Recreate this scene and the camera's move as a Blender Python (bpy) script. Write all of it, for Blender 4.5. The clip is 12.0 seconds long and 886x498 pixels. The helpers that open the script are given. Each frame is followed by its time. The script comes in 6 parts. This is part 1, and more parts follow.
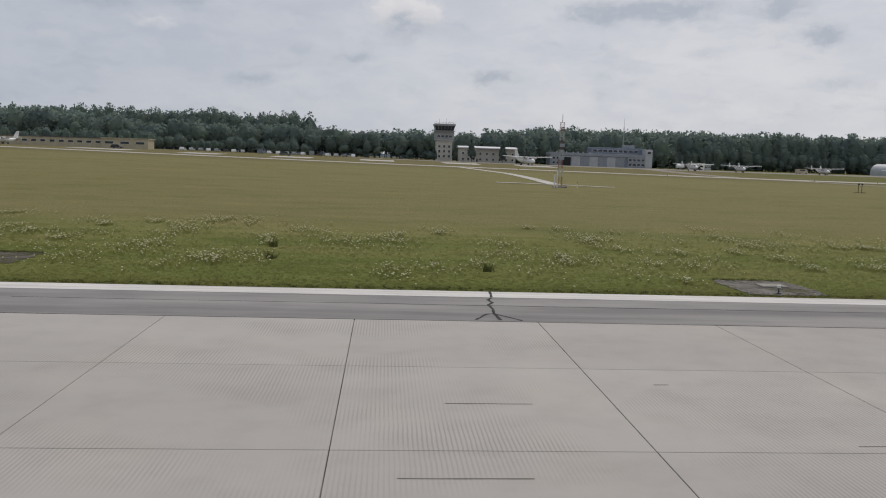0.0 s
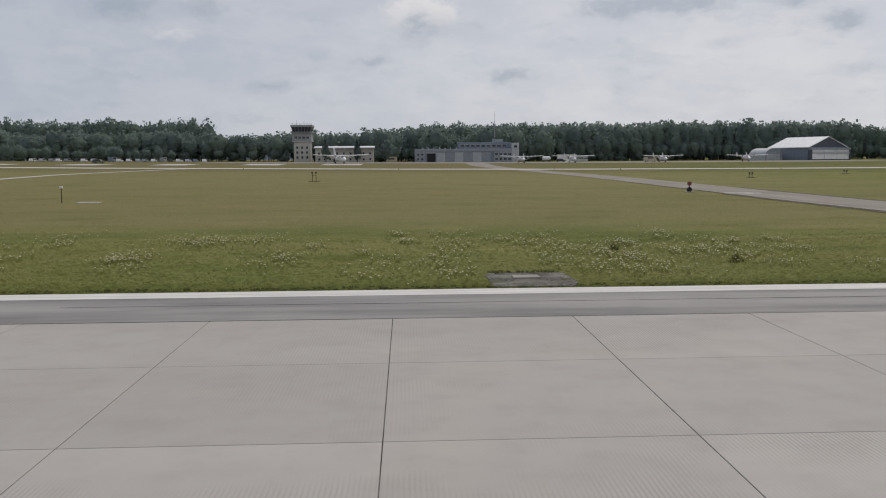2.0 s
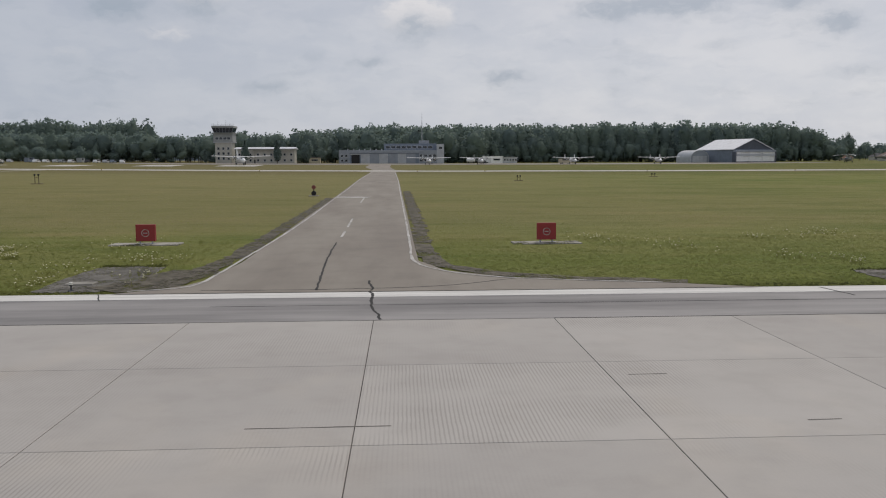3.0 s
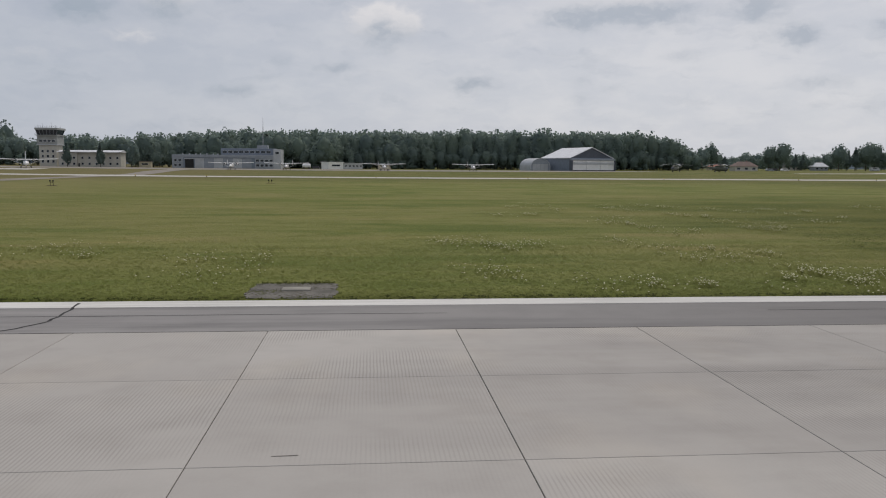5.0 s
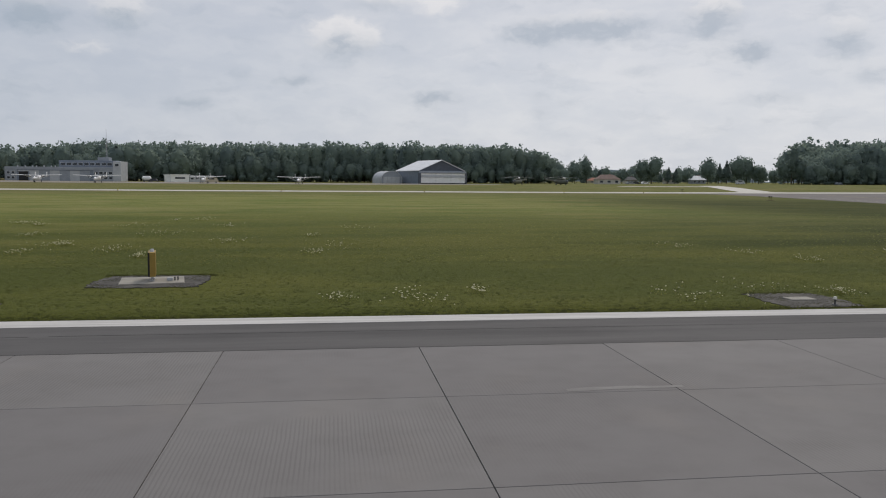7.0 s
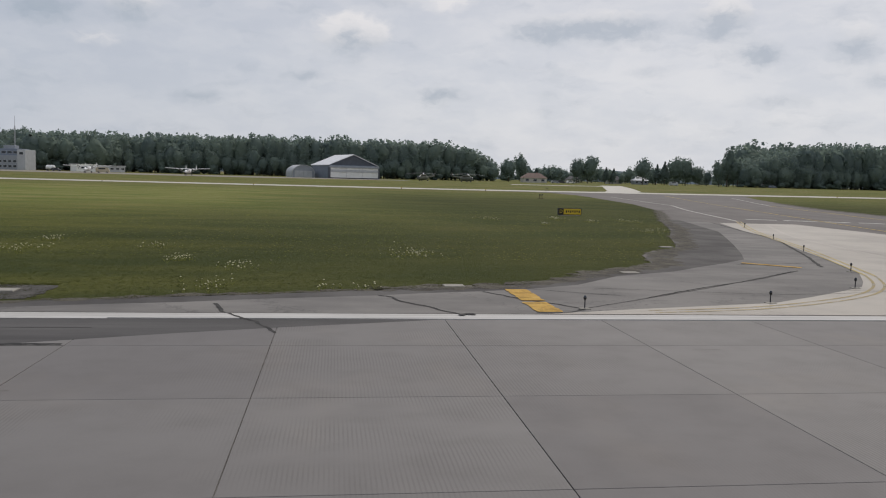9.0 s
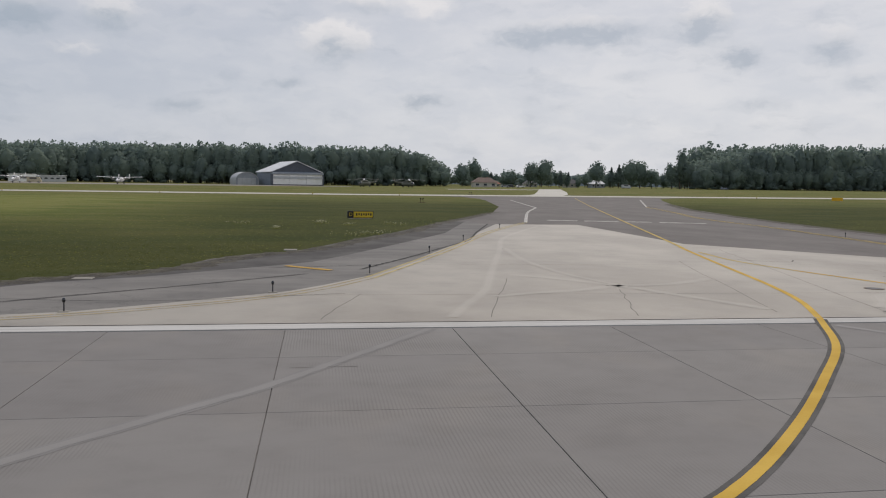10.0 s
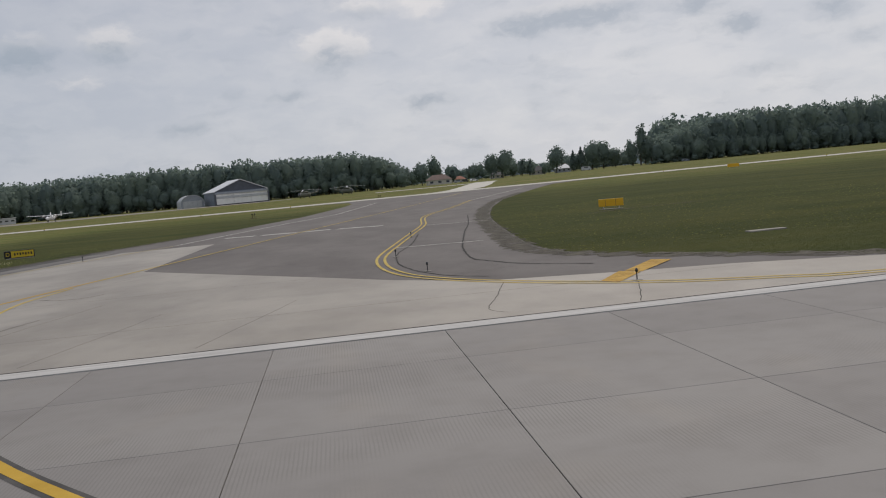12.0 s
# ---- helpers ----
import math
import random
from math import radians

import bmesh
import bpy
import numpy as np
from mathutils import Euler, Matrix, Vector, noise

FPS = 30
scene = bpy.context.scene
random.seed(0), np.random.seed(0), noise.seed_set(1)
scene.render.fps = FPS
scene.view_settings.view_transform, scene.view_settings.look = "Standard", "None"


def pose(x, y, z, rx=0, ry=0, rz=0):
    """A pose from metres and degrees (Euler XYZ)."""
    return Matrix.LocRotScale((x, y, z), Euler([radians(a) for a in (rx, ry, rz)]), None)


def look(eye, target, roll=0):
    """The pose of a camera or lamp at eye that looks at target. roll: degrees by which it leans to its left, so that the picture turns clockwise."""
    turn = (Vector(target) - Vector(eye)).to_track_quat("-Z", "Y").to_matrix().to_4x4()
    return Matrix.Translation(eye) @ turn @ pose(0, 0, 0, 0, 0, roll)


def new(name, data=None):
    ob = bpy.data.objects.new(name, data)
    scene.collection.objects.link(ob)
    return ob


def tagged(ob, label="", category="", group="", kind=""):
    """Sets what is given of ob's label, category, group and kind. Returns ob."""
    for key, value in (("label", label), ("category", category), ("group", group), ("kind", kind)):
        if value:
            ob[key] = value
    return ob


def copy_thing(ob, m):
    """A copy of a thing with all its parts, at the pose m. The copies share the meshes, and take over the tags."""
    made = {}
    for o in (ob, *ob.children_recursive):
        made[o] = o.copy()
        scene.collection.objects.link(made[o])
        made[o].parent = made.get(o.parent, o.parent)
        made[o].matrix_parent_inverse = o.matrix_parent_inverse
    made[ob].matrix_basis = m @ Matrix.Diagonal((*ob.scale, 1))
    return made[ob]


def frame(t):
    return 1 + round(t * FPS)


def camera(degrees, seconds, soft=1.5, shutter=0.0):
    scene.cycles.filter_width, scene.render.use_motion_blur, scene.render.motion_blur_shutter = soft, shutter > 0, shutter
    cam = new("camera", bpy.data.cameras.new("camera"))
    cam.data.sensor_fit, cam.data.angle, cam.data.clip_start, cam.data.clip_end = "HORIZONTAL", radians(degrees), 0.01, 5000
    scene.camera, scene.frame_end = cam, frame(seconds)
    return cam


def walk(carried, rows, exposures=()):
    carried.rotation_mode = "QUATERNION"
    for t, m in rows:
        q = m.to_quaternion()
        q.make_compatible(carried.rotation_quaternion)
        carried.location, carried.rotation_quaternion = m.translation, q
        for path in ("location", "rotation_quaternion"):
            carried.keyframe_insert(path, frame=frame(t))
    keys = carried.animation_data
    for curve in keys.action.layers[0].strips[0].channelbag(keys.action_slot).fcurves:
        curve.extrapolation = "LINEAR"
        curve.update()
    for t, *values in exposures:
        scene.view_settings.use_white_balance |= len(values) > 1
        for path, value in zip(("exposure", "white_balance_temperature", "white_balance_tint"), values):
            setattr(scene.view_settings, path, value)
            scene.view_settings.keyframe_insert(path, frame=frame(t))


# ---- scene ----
cam = camera(56.5, 12.0, soft=1.1)
# The plan is drawn in fifths of a runway slab: a slab is 3.75 m, so one unit of the plan is 0.75 m
U = 0.75
EYE = 4.37
# seconds, plan units along the runway and across it, yaw, pitch, roll
PATH = [
    (0.0, 0.74, 0.53, -3.94, -6.26, -1.82),
    (0.5, 26.77, 0.34, -3.71, -6.50, -1.60),
    (1.0, 52.04, 0.15, -2.75, -6.34, -0.72),
    (1.5, 76.58, 0.06, -2.20, -6.40, 0.13),
    (2.0, 100.41, 0.04, -2.57, -6.23, 0.38),
    (2.5, 123.49, 0.01, -2.47, -6.06, 0.43),
    (3.0, 145.82, 0.14, -2.84, -6.16, 0.24),
    (3.5, 167.36, 0.28, -3.24, -6.21, 0.01),
    (4.0, 188.18, 0.41, -3.61, -6.13, -0.18),
    (4.5, 208.29, 0.53, -4.16, -5.96, -0.32),
    (5.0, 227.68, 0.66, -5.09, -5.72, -0.37),
    (5.5, 246.31, 0.83, -6.22, -5.49, -0.42),
    (6.0, 264.16, 1.07, -6.68, -5.27, -0.63),
    (6.5, 281.28, 1.17, -7.60, -4.88, -0.51),
    (7.0, 297.67, 1.26, -7.87, -4.77, -0.41),
    (7.5, 313.53, 1.30, -7.72, -4.80, -0.65),
    (8.0, 328.63, 1.32, -7.48, -4.85, -1.09),
    (8.5, 342.98, 1.35, -7.32, -4.92, -1.46),
    (9.0, 356.56, 1.46, -7.45, -4.96, -1.52),
    (9.5, 369.16, 1.67, -7.99, -4.88, -1.20),
    (10.0, 380.97, 1.86, -8.55, -4.52, -0.83),
    (10.5, 392.15, 1.90, -8.46, -4.25, 0.07),
    (11.0, 402.40, 1.99, -8.51, -4.18, 1.97),
    (11.5, 412.36, 2.14, -7.92, -4.55, 3.94),
    (12.0, 422.11, 2.54, -7.70, -4.69, 5.19),
]
walk(cam, [(t, pose(x * U, y * U, EYE * U, 90 + p, r, a)) for t, x, y, a, p, r in PATH],
     exposures=[(0.0, 0.0, 6700, 13.0), (5.3, 0.0, 6700, 13.0), (6.0, -0.07, 6650, 12.0), (6.6, 0.10, 6650, 12.0), (9.9, 0.12, 6750, 13.0),
                (10.4, -0.05, 6750, 13.0), (12.0, 0.0, 6750, 13.0)])

# ---- world, sun ----
SUN_AZ, SUN_EL = 24.0, 50.0
world = bpy.data.worlds.new("sky")
scene.world = world
world.use_nodes = True
# azimuth, elevation, half width, half height in degrees, weight of the grey base and of the lit top
CLOUDS = [(-21.5, 6.4, 1.9, 0.5, 0.3, 0.35), (-15.5, 7.8, 2.4, 0.5, 0.15, 0.42), (-9.0, 5.1, 1.9, 0.45, 0.6, 0.0), (-2.4, 6.7, 1.7, 0.35, 0.6, 0.2),
          (-5.8, 7.0, 0.9, 0.35, 0.45, 0.1), (1.1, 9.0, 2.4, 0.9, 0.75, 1.0), (18.0, 10.2, 4.6, 0.7, 1.0, 0.45), (13.6, 9.8, 2.2, 0.55, 0.55, 0.2),
          (25.7, 10.5, 1.8, 0.95, 0.9, 0.7), (27.9, 8.4, 1.5, 0.6, 0.95, 0.2), (21.0, 7.4, 1.7, 0.4, 0.45, 0.2), (7.0, 5.7, 2.0, 0.42, 0.85, 0.1),
          (14.4, 5.7, 0.9, 0.35, 0.4, 0.1), (14.4, 4.6, 1.1, 0.3, 0.35, 0.0), (29.2, 5.4, 2.2, 0.4, 0.5, 0.1), (33.4, 8.8, 1.4, 0.8, 0.8, 0.4),
          (-18.2, 10.0, 1.9, 0.8, 0.95, 0.5), (-13.0, 10.1, 1.9, 0.8, 0.7, 0.75), (3.2, 11.9, 2.2, 0.5, 0.5, 0.6), (7.4, 11.5, 1.9, 0.75, 0.2, 0.8),
          (35.3, 6.7, 1.5, 0.6, 0.5, 0.3), (-28.0, 8.6, 2.6, 0.7, 0.6, 0.6), (10.5, 13.6, 3.2, 0.9, 0.7, 0.6), (-6.0, 14.0, 3.0, 0.9, 0.6, 0.6)]


class Nodes:
    """Short hand for a node tree."""

    def __init__(self, tree):
        self.t = tree
        tree.nodes.clear()

    def add(self, kind, *ins):
        n = self.t.nodes.new(kind)
        for i, v in enumerate(ins):
            self.set(n, i, v)
        return n

    def set(self, n, i, v):
        if v is None:
            return
        if isinstance(v, bpy.types.NodeSocket):
            self.t.links.new(v, n.inputs[i])
        else:
            n.inputs[i].default_value = v

    def math(self, op, a, b=None, c=None, clamp=False):
        n = self.add("ShaderNodeMath", a, b, c)
        n.operation, n.use_clamp = op, clamp
        return n.outputs[0]

    def vec(self, op, a, b=None, c=None):
        n = self.add("ShaderNodeVectorMath", a, b, c)
        n.operation = op
        return n.outputs["Value"] if op == "LENGTH" else n.outputs[0]

    def noise(self, v, scale, detail=3.0, rough=0.55, dist=0.0):
        n = self.add("ShaderNodeTexNoise")
        if v is not None:
            self.t.links.new(v, n.inputs["Vector"])
        n.inputs["Scale"].default_value, n.inputs["Detail"].default_value = scale, detail
        n.inputs["Roughness"].default_value, n.inputs["Distortion"].default_value = rough, dist
        return n.outputs["Fac"]

    def ramp(self, x, a, b, lo=0.0, hi=1.0):
        n = self.add("ShaderNodeMapRange", x, a, b, lo, hi)
        n.interpolation_type = "SMOOTHSTEP"
        return n.outputs[0]

    def mix(self, f, a, b, blend="MIX"):
        n = self.t.nodes.new("ShaderNodeMix")
        n.data_type, n.blend_type = "RGBA", blend
        for i, v in ((0, f), (6, a), (7, b)):
            if isinstance(v, tuple):
                v = (*v, 1.0)[:4]
            self.set(n, i, v)
        return n.outputs[2]


def make_sky():
    n = Nodes(world.node_tree)
    d = n.add("ShaderNodeTexCoord").outputs["Generated"]
    s = n.add("ShaderNodeSeparateXYZ", d)
    az = n.math("DEGREES", n.math("ARCTAN2", s.outputs[0], s.outputs[1]))
    el = n.math("DEGREES", n.math("ARCSINE", s.outputs[2]))
    p = n.add("ShaderNodeCombineXYZ", az, el, 0.0).outputs[0]

    def wobble(scale, detail, amount):
        w = n.add("ShaderNodeTexNoise")
        n.t.links.new(n.vec("MULTIPLY", p, (1.0, 1.5, 0.0)), w.inputs["Vector"])
        w.inputs["Scale"].default_value, w.inputs["Detail"].default_value, w.inputs["Roughness"].default_value = scale, detail, 0.58
        return n.vec("MULTIPLY_ADD", w.outputs["Color"], (2 * amount, amount, 0.0), (-amount, -amount / 2, 0.0))

    q = n.vec("ADD", n.vec("ADD", p, wobble(0.45, 2.0, 0.95)), wobble(1.4, 4.0, 0.5))
    grey, glow = None, None
    for a, e, w, h, dk, br in CLOUDS:
        w, h = w * 0.95, h * 1.3
        v = n.vec("MULTIPLY_ADD", q, (1 / w, 1 / h, 0.0), (-a / w, -e / h, 0.0))
        for weight, lift in ((dk, 0.18), (br, -0.55)):
            r = n.vec("LENGTH", n.vec("ADD", v, (0.0, lift, 0.0)))
            k = n.math("MULTIPLY", n.math("EXPONENT", n.math("MULTIPLY", n.math("MULTIPLY", r, r), -0.95)), weight)
            if lift > 0:
                grey = k if grey is None else n.math("ADD", grey, k)
            else:
                glow = k if glow is None else n.math("ADD", glow, k)
    puff = n.noise(n.vec("MULTIPLY", q, (0.8, 1.5, 0.0)), 1.0, 5.0, 0.6)
    curd = n.math("MULTIPLY_ADD", puff, 1.8, 0.1)
    wisp = n.ramp(n.noise(n.vec("MULTIPLY", q, (0.22, 0.62, 0.0)), 1.0, 5.0, 0.6), 0.50, 0.80, 0.0, 0.5)
    grey = n.math("MAXIMUM", n.ramp(n.math("MULTIPLY", grey, curd), 0.02, 1.0), wisp)
    glow = n.ramp(n.math("MULTIPLY", glow, curd), 0.16, 0.68)
    # broken high veil: pale sheets and faint blue-grey gaps between them
    sheet_ = n.noise(n.vec("MULTIPLY", q, (0.09, 0.22, 0.0)), 1.0, 4.0, 0.55)
    mottle = n.noise(n.vec("MULTIPLY", q, (0.28, 0.75, 0.0)), 1.0, 4.0, 0.55)
    veil = n.ramp(n.math("MULTIPLY_ADD", mottle, 0.45, n.math("MULTIPLY", sheet_, 0.65)), 0.40, 0.68)
    high = n.ramp(el, 0.5, 16.0)
    left = n.ramp(az, -32.0, 24.0)
    base = n.mix(high, (0.545, 0.583, 0.638), (0.512, 0.543, 0.600))
    base = n.mix(1.0, base, n.mix(left, (0.85, 0.89, 0.935), (1.13, 1.125, 1.11)), "MULTIPLY")
    base = n.mix(veil, n.mix(1.0, base, (0.93, 0.95, 0.975), "MULTIPLY"), n.mix(1.0, base, (1.06, 1.055, 1.045), "MULTIPLY"))
    col = n.mix(n.math("MULTIPLY", glow, 0.80), base, n.mix(left, (0.66, 0.68, 0.71), (0.80, 0.80, 0.805)))
    col = n.mix(n.math("MULTIPLY", grey, 0.88), col, n.mix(left, (0.325, 0.395, 0.475), (0.37, 0.432, 0.512)))
    sky = n.add("ShaderNodeTexSky")
    sky.sky_type, sky.sun_disc, sky.dust_density = "NISHITA", False, 3.0
    sky.sun_elevation, sky.sun_rotation = radians(SUN_EL), radians(SUN_AZ)
    blue = n.mix(1.0, sky.outputs[0], (0.07, 0.07, 0.07), "MULTIPLY")
    col = n.mix(0.9, blue, col)
    bg = n.add("ShaderNodeBackground", col, 1.0)
    n.add("ShaderNodeOutputWorld", bg.outputs[0])


make_sky()
lamp = bpy.data.lights.new("sun", "SUN")
lamp.energy, lamp.angle, lamp.color = 1.5, radians(10), (1.0, 0.95, 0.87)
sun = new("sun", lamp)
az, el = radians(SUN_AZ), radians(SUN_EL)
sun.matrix_world = look((0, 0, 300), (-math.sin(az) * math.cos(el) * 50, -math.cos(az) * math.cos(el) * 50, 300 - math.sin(el) * 50))


# ---- materials ----
def finish(m, n, col, rough, bump=None, strength=0.3, dist=0.02, metal=0.0, **extra):
    b = n.add("ShaderNodeBsdfPrincipled")
    n.set(b, b.inputs.find("Base Color"), col)
    n.set(b, b.inputs.find("Roughness"), rough)
    b.inputs["Metallic"].default_value = metal
    b.inputs["Specular IOR Level"].default_value = extra.get("spec", 0.3)
    n.set(b, b.inputs.find("Alpha"), extra.get("alpha", 1.0))
    if bump is not None:
        k = n.add("ShaderNodeBump")
        k.inputs["Strength"].default_value, k.inputs["Distance"].default_value = strength, dist
        n.t.links.new(bump, k.inputs["Height"])
        n.t.links.new(k.outputs[0], b.inputs["Normal"])
    n.add("ShaderNodeOutputMaterial", b.outputs[0])
    return m


def start(name):
    m = bpy.data.materials.new(name)
    m.use_nodes = True
    n = Nodes(m.node_tree)
    return m, n, n.vec("MULTIPLY", n.add("ShaderNodeNewGeometry").outputs["Position"], (1 / U, 1 / U, 1 / U))


def plain(name, col, rough=0.6, var=0.12, coarse=0.6, fine=9.0, metal=0.0, bump=0.15, spec=0.3):
    """A surface of one colour with stains at a coarse and grain at a fine scale (per metre)."""
    m, n, _ = start(name)
    o = n.add("ShaderNodeTexCoord").outputs["Object"]
    a, b = n.noise(o, coarse, 4.0), n.noise(o, fine, 3.0)
    c = n.mix(n.ramp(a, 0.3, 0.7), tuple(x * (1 - var) for x in col), tuple(min(1, x * (1 + var)) for x in col))
    c = n.mix(n.math("MULTIPLY", b, var * 1.5), c, tuple(x * 0.6 for x in col))
    r = n.math("MULTIPLY_ADD", b, 0.2, rough - 0.1)
    return finish(m, n, c, r, b, bump, 0.01, metal, spec=spec)


def slab_material():
    """Runway concrete: each slab of its own tone, cross-grooved, with dark tyre and weather stains."""
    m, n, p = start("runway_concrete")
    s = n.add("ShaderNodeSeparateXYZ", p)
    rnd = n.add("ShaderNodeObjectInfo").outputs["Random"]
    big = n.noise(n.vec("MULTIPLY", p, (0.05, 0.25, 0.0)), 1.0, 4.0)
    mid = n.noise(p, 0.9, 5.0, 0.6)
    fine = n.noise(p, 22.0, 3.0)
    # further on, cloud shade is put into the colour of partly older slabs
    age_shade = n.ramp(n.math("MULTIPLY_ADD", rnd, 8.0, n.math("MULTIPLY_ADD", big, 36.0, s.outputs[0])), 248.0, 288.0)
    new_lit_c = n.mix(rnd, (0.395, 0.372, 0.345), (0.455, 0.430, 0.398))
    old_shaded_c = n.mix(rnd, (0.160, 0.152, 0.150), (0.184, 0.176, 0.171))
    c = n.mix(age_shade, new_lit_c, old_shaded_c)
    c = n.mix(n.math("ADD", n.ramp(s.outputs[0], 350.0, 370.0, 0.0, 0.16), n.ramp(s.outputs[0], 396.0, 430.0, 0.0, 0.23)), c, new_lit_c)
    c = n.mix(n.ramp(big, 0.35, 0.7, 0.0, 0.35), c, n.mix(1.0, c, (0.78, 0.77, 0.77), "MULTIPLY"))
    c = n.mix(n.ramp(mid, 0.4, 0.75, 0.0, 0.32), c, n.mix(1.0, c, (0.78, 0.77, 0.76), "MULTIPLY"))
    c = n.mix(n.ramp(n.noise(n.vec("MULTIPLY", p, (0.35, 0.2, 0.0)), 1.0, 3.0), 0.5, 0.75, 0.0, 0.5), c, n.mix(1.0, c, (1.14, 1.10, 1.04), "MULTIPLY"))
    # fine grooves across the runway, worn away in places
    wave = n.math("SINE", n.math("MULTIPLY", n.math("ADD", s.outputs[0], n.math("MULTIPLY", mid, 0.06)), 2 * math.pi / 0.075))
    worn = n.math("MULTIPLY", n.ramp(n.noise(n.vec("MULTIPLY", p, (0.16, 0.22, 0.0)), 1.0, 3.0), 0.42, 0.60), n.ramp(rnd, 0.1, 0.75, 0.25, 1.0))
    groove = n.math("MULTIPLY", n.ramp(wave, -0.2, 0.9), worn)
    c = n.mix(n.math("MULTIPLY", groove, n.ramp(s.outputs[0], 240.0, 270.0, 0.34, 0.26)), c, n.mix(1.0, c, (0.45, 0.44, 0.43), "MULTIPLY"))
    c = n.mix(n.math("MULTIPLY", fine, 0.25), c, n.mix(1.0, c, (0.75, 0.75, 0.75), "MULTIPLY"))
    h = n.math("SUBTRACT", n.math("MULTIPLY", fine, 0.3), groove)
    return finish(m, n, c, n.math("MULTIPLY_ADD", mid, 0.15, 0.75), h, 0.25, 0.006, spec=0.25)


def paving(name, dark, light, stretch=(0.06, 0.5, 0.0), grain=30.0, crackle=0.0, rough=0.85, shade_wear=0.0, cover=None, blotch=0.3):
    m, n, p = start(name)
    a = n.noise(n.vec("MULTIPLY", p, stretch), 1.0, 5.0, 0.6)
    b = n.noise(p, 0.5, 5.0, 0.6)
    f = n.noise(p, grain, 2.0)
    c = n.mix(n.ramp(a, 0.32, 0.68), dark, light)
    c = n.mix(n.ramp(b, 0.42, 0.72, 0.0, blotch), c, n.mix(1.0, c, (0.7, 0.7, 0.71), "MULTIPLY"))
    c = n.mix(n.math("MULTIPLY", f, 0.35), c, n.mix(1.0, c, (0.62, 0.62, 0.62), "MULTIPLY"))
    # wear and cloud shade further along the runway, both put into the colour
    if shade_wear:
        age_shade = n.ramp(n.math("MULTIPLY_ADD", a, 60.0, n.add("ShaderNodeSeparateXYZ", p).outputs[0]), 250.0, 300.0)
        c = n.mix(age_shade, c, n.mix(1.0, c, (shade_wear, shade_wear, shade_wear * 1.02), "MULTIPLY"))
    if crackle:
        v = n.add("ShaderNodeTexVoronoi")
        v.feature = "DISTANCE_TO_EDGE"
        n.t.links.new(n.vec("ADD", n.vec("MULTIPLY", p, (0.16, 0.16, 0.0)), n.vec("MULTIPLY", n.add("ShaderNodeTexNoise", n.vec("MULTIPLY", p, (0.5, 0.5, 0.0))).outputs["Color"], (0.3, 0.3, 0.0))), v.inputs["Vector"])
        v.inputs["Scale"].default_value = 1.0
        line = n.ramp(v.outputs["Distance"], 0.0, 0.012, crackle, 0.0)
        c = n.mix(line, c, (0.03, 0.03, 0.03))
    alpha = 1.0
    if cover:
        # worn through in places to the paving beneath
        k = n.math("MULTIPLY_ADD", n.noise(p, 7.0, 4.0, 0.7), 0.6, n.math("MULTIPLY", n.noise(p, 0.8, 3.0), 0.5))
        alpha = n.ramp(k, 0.47, 0.55, cover[0], cover[1])
    return finish(m, n, c, rough, f, 0.3, 0.008, spec=0.25 if rough > 0.7 else 0.5, alpha=alpha)


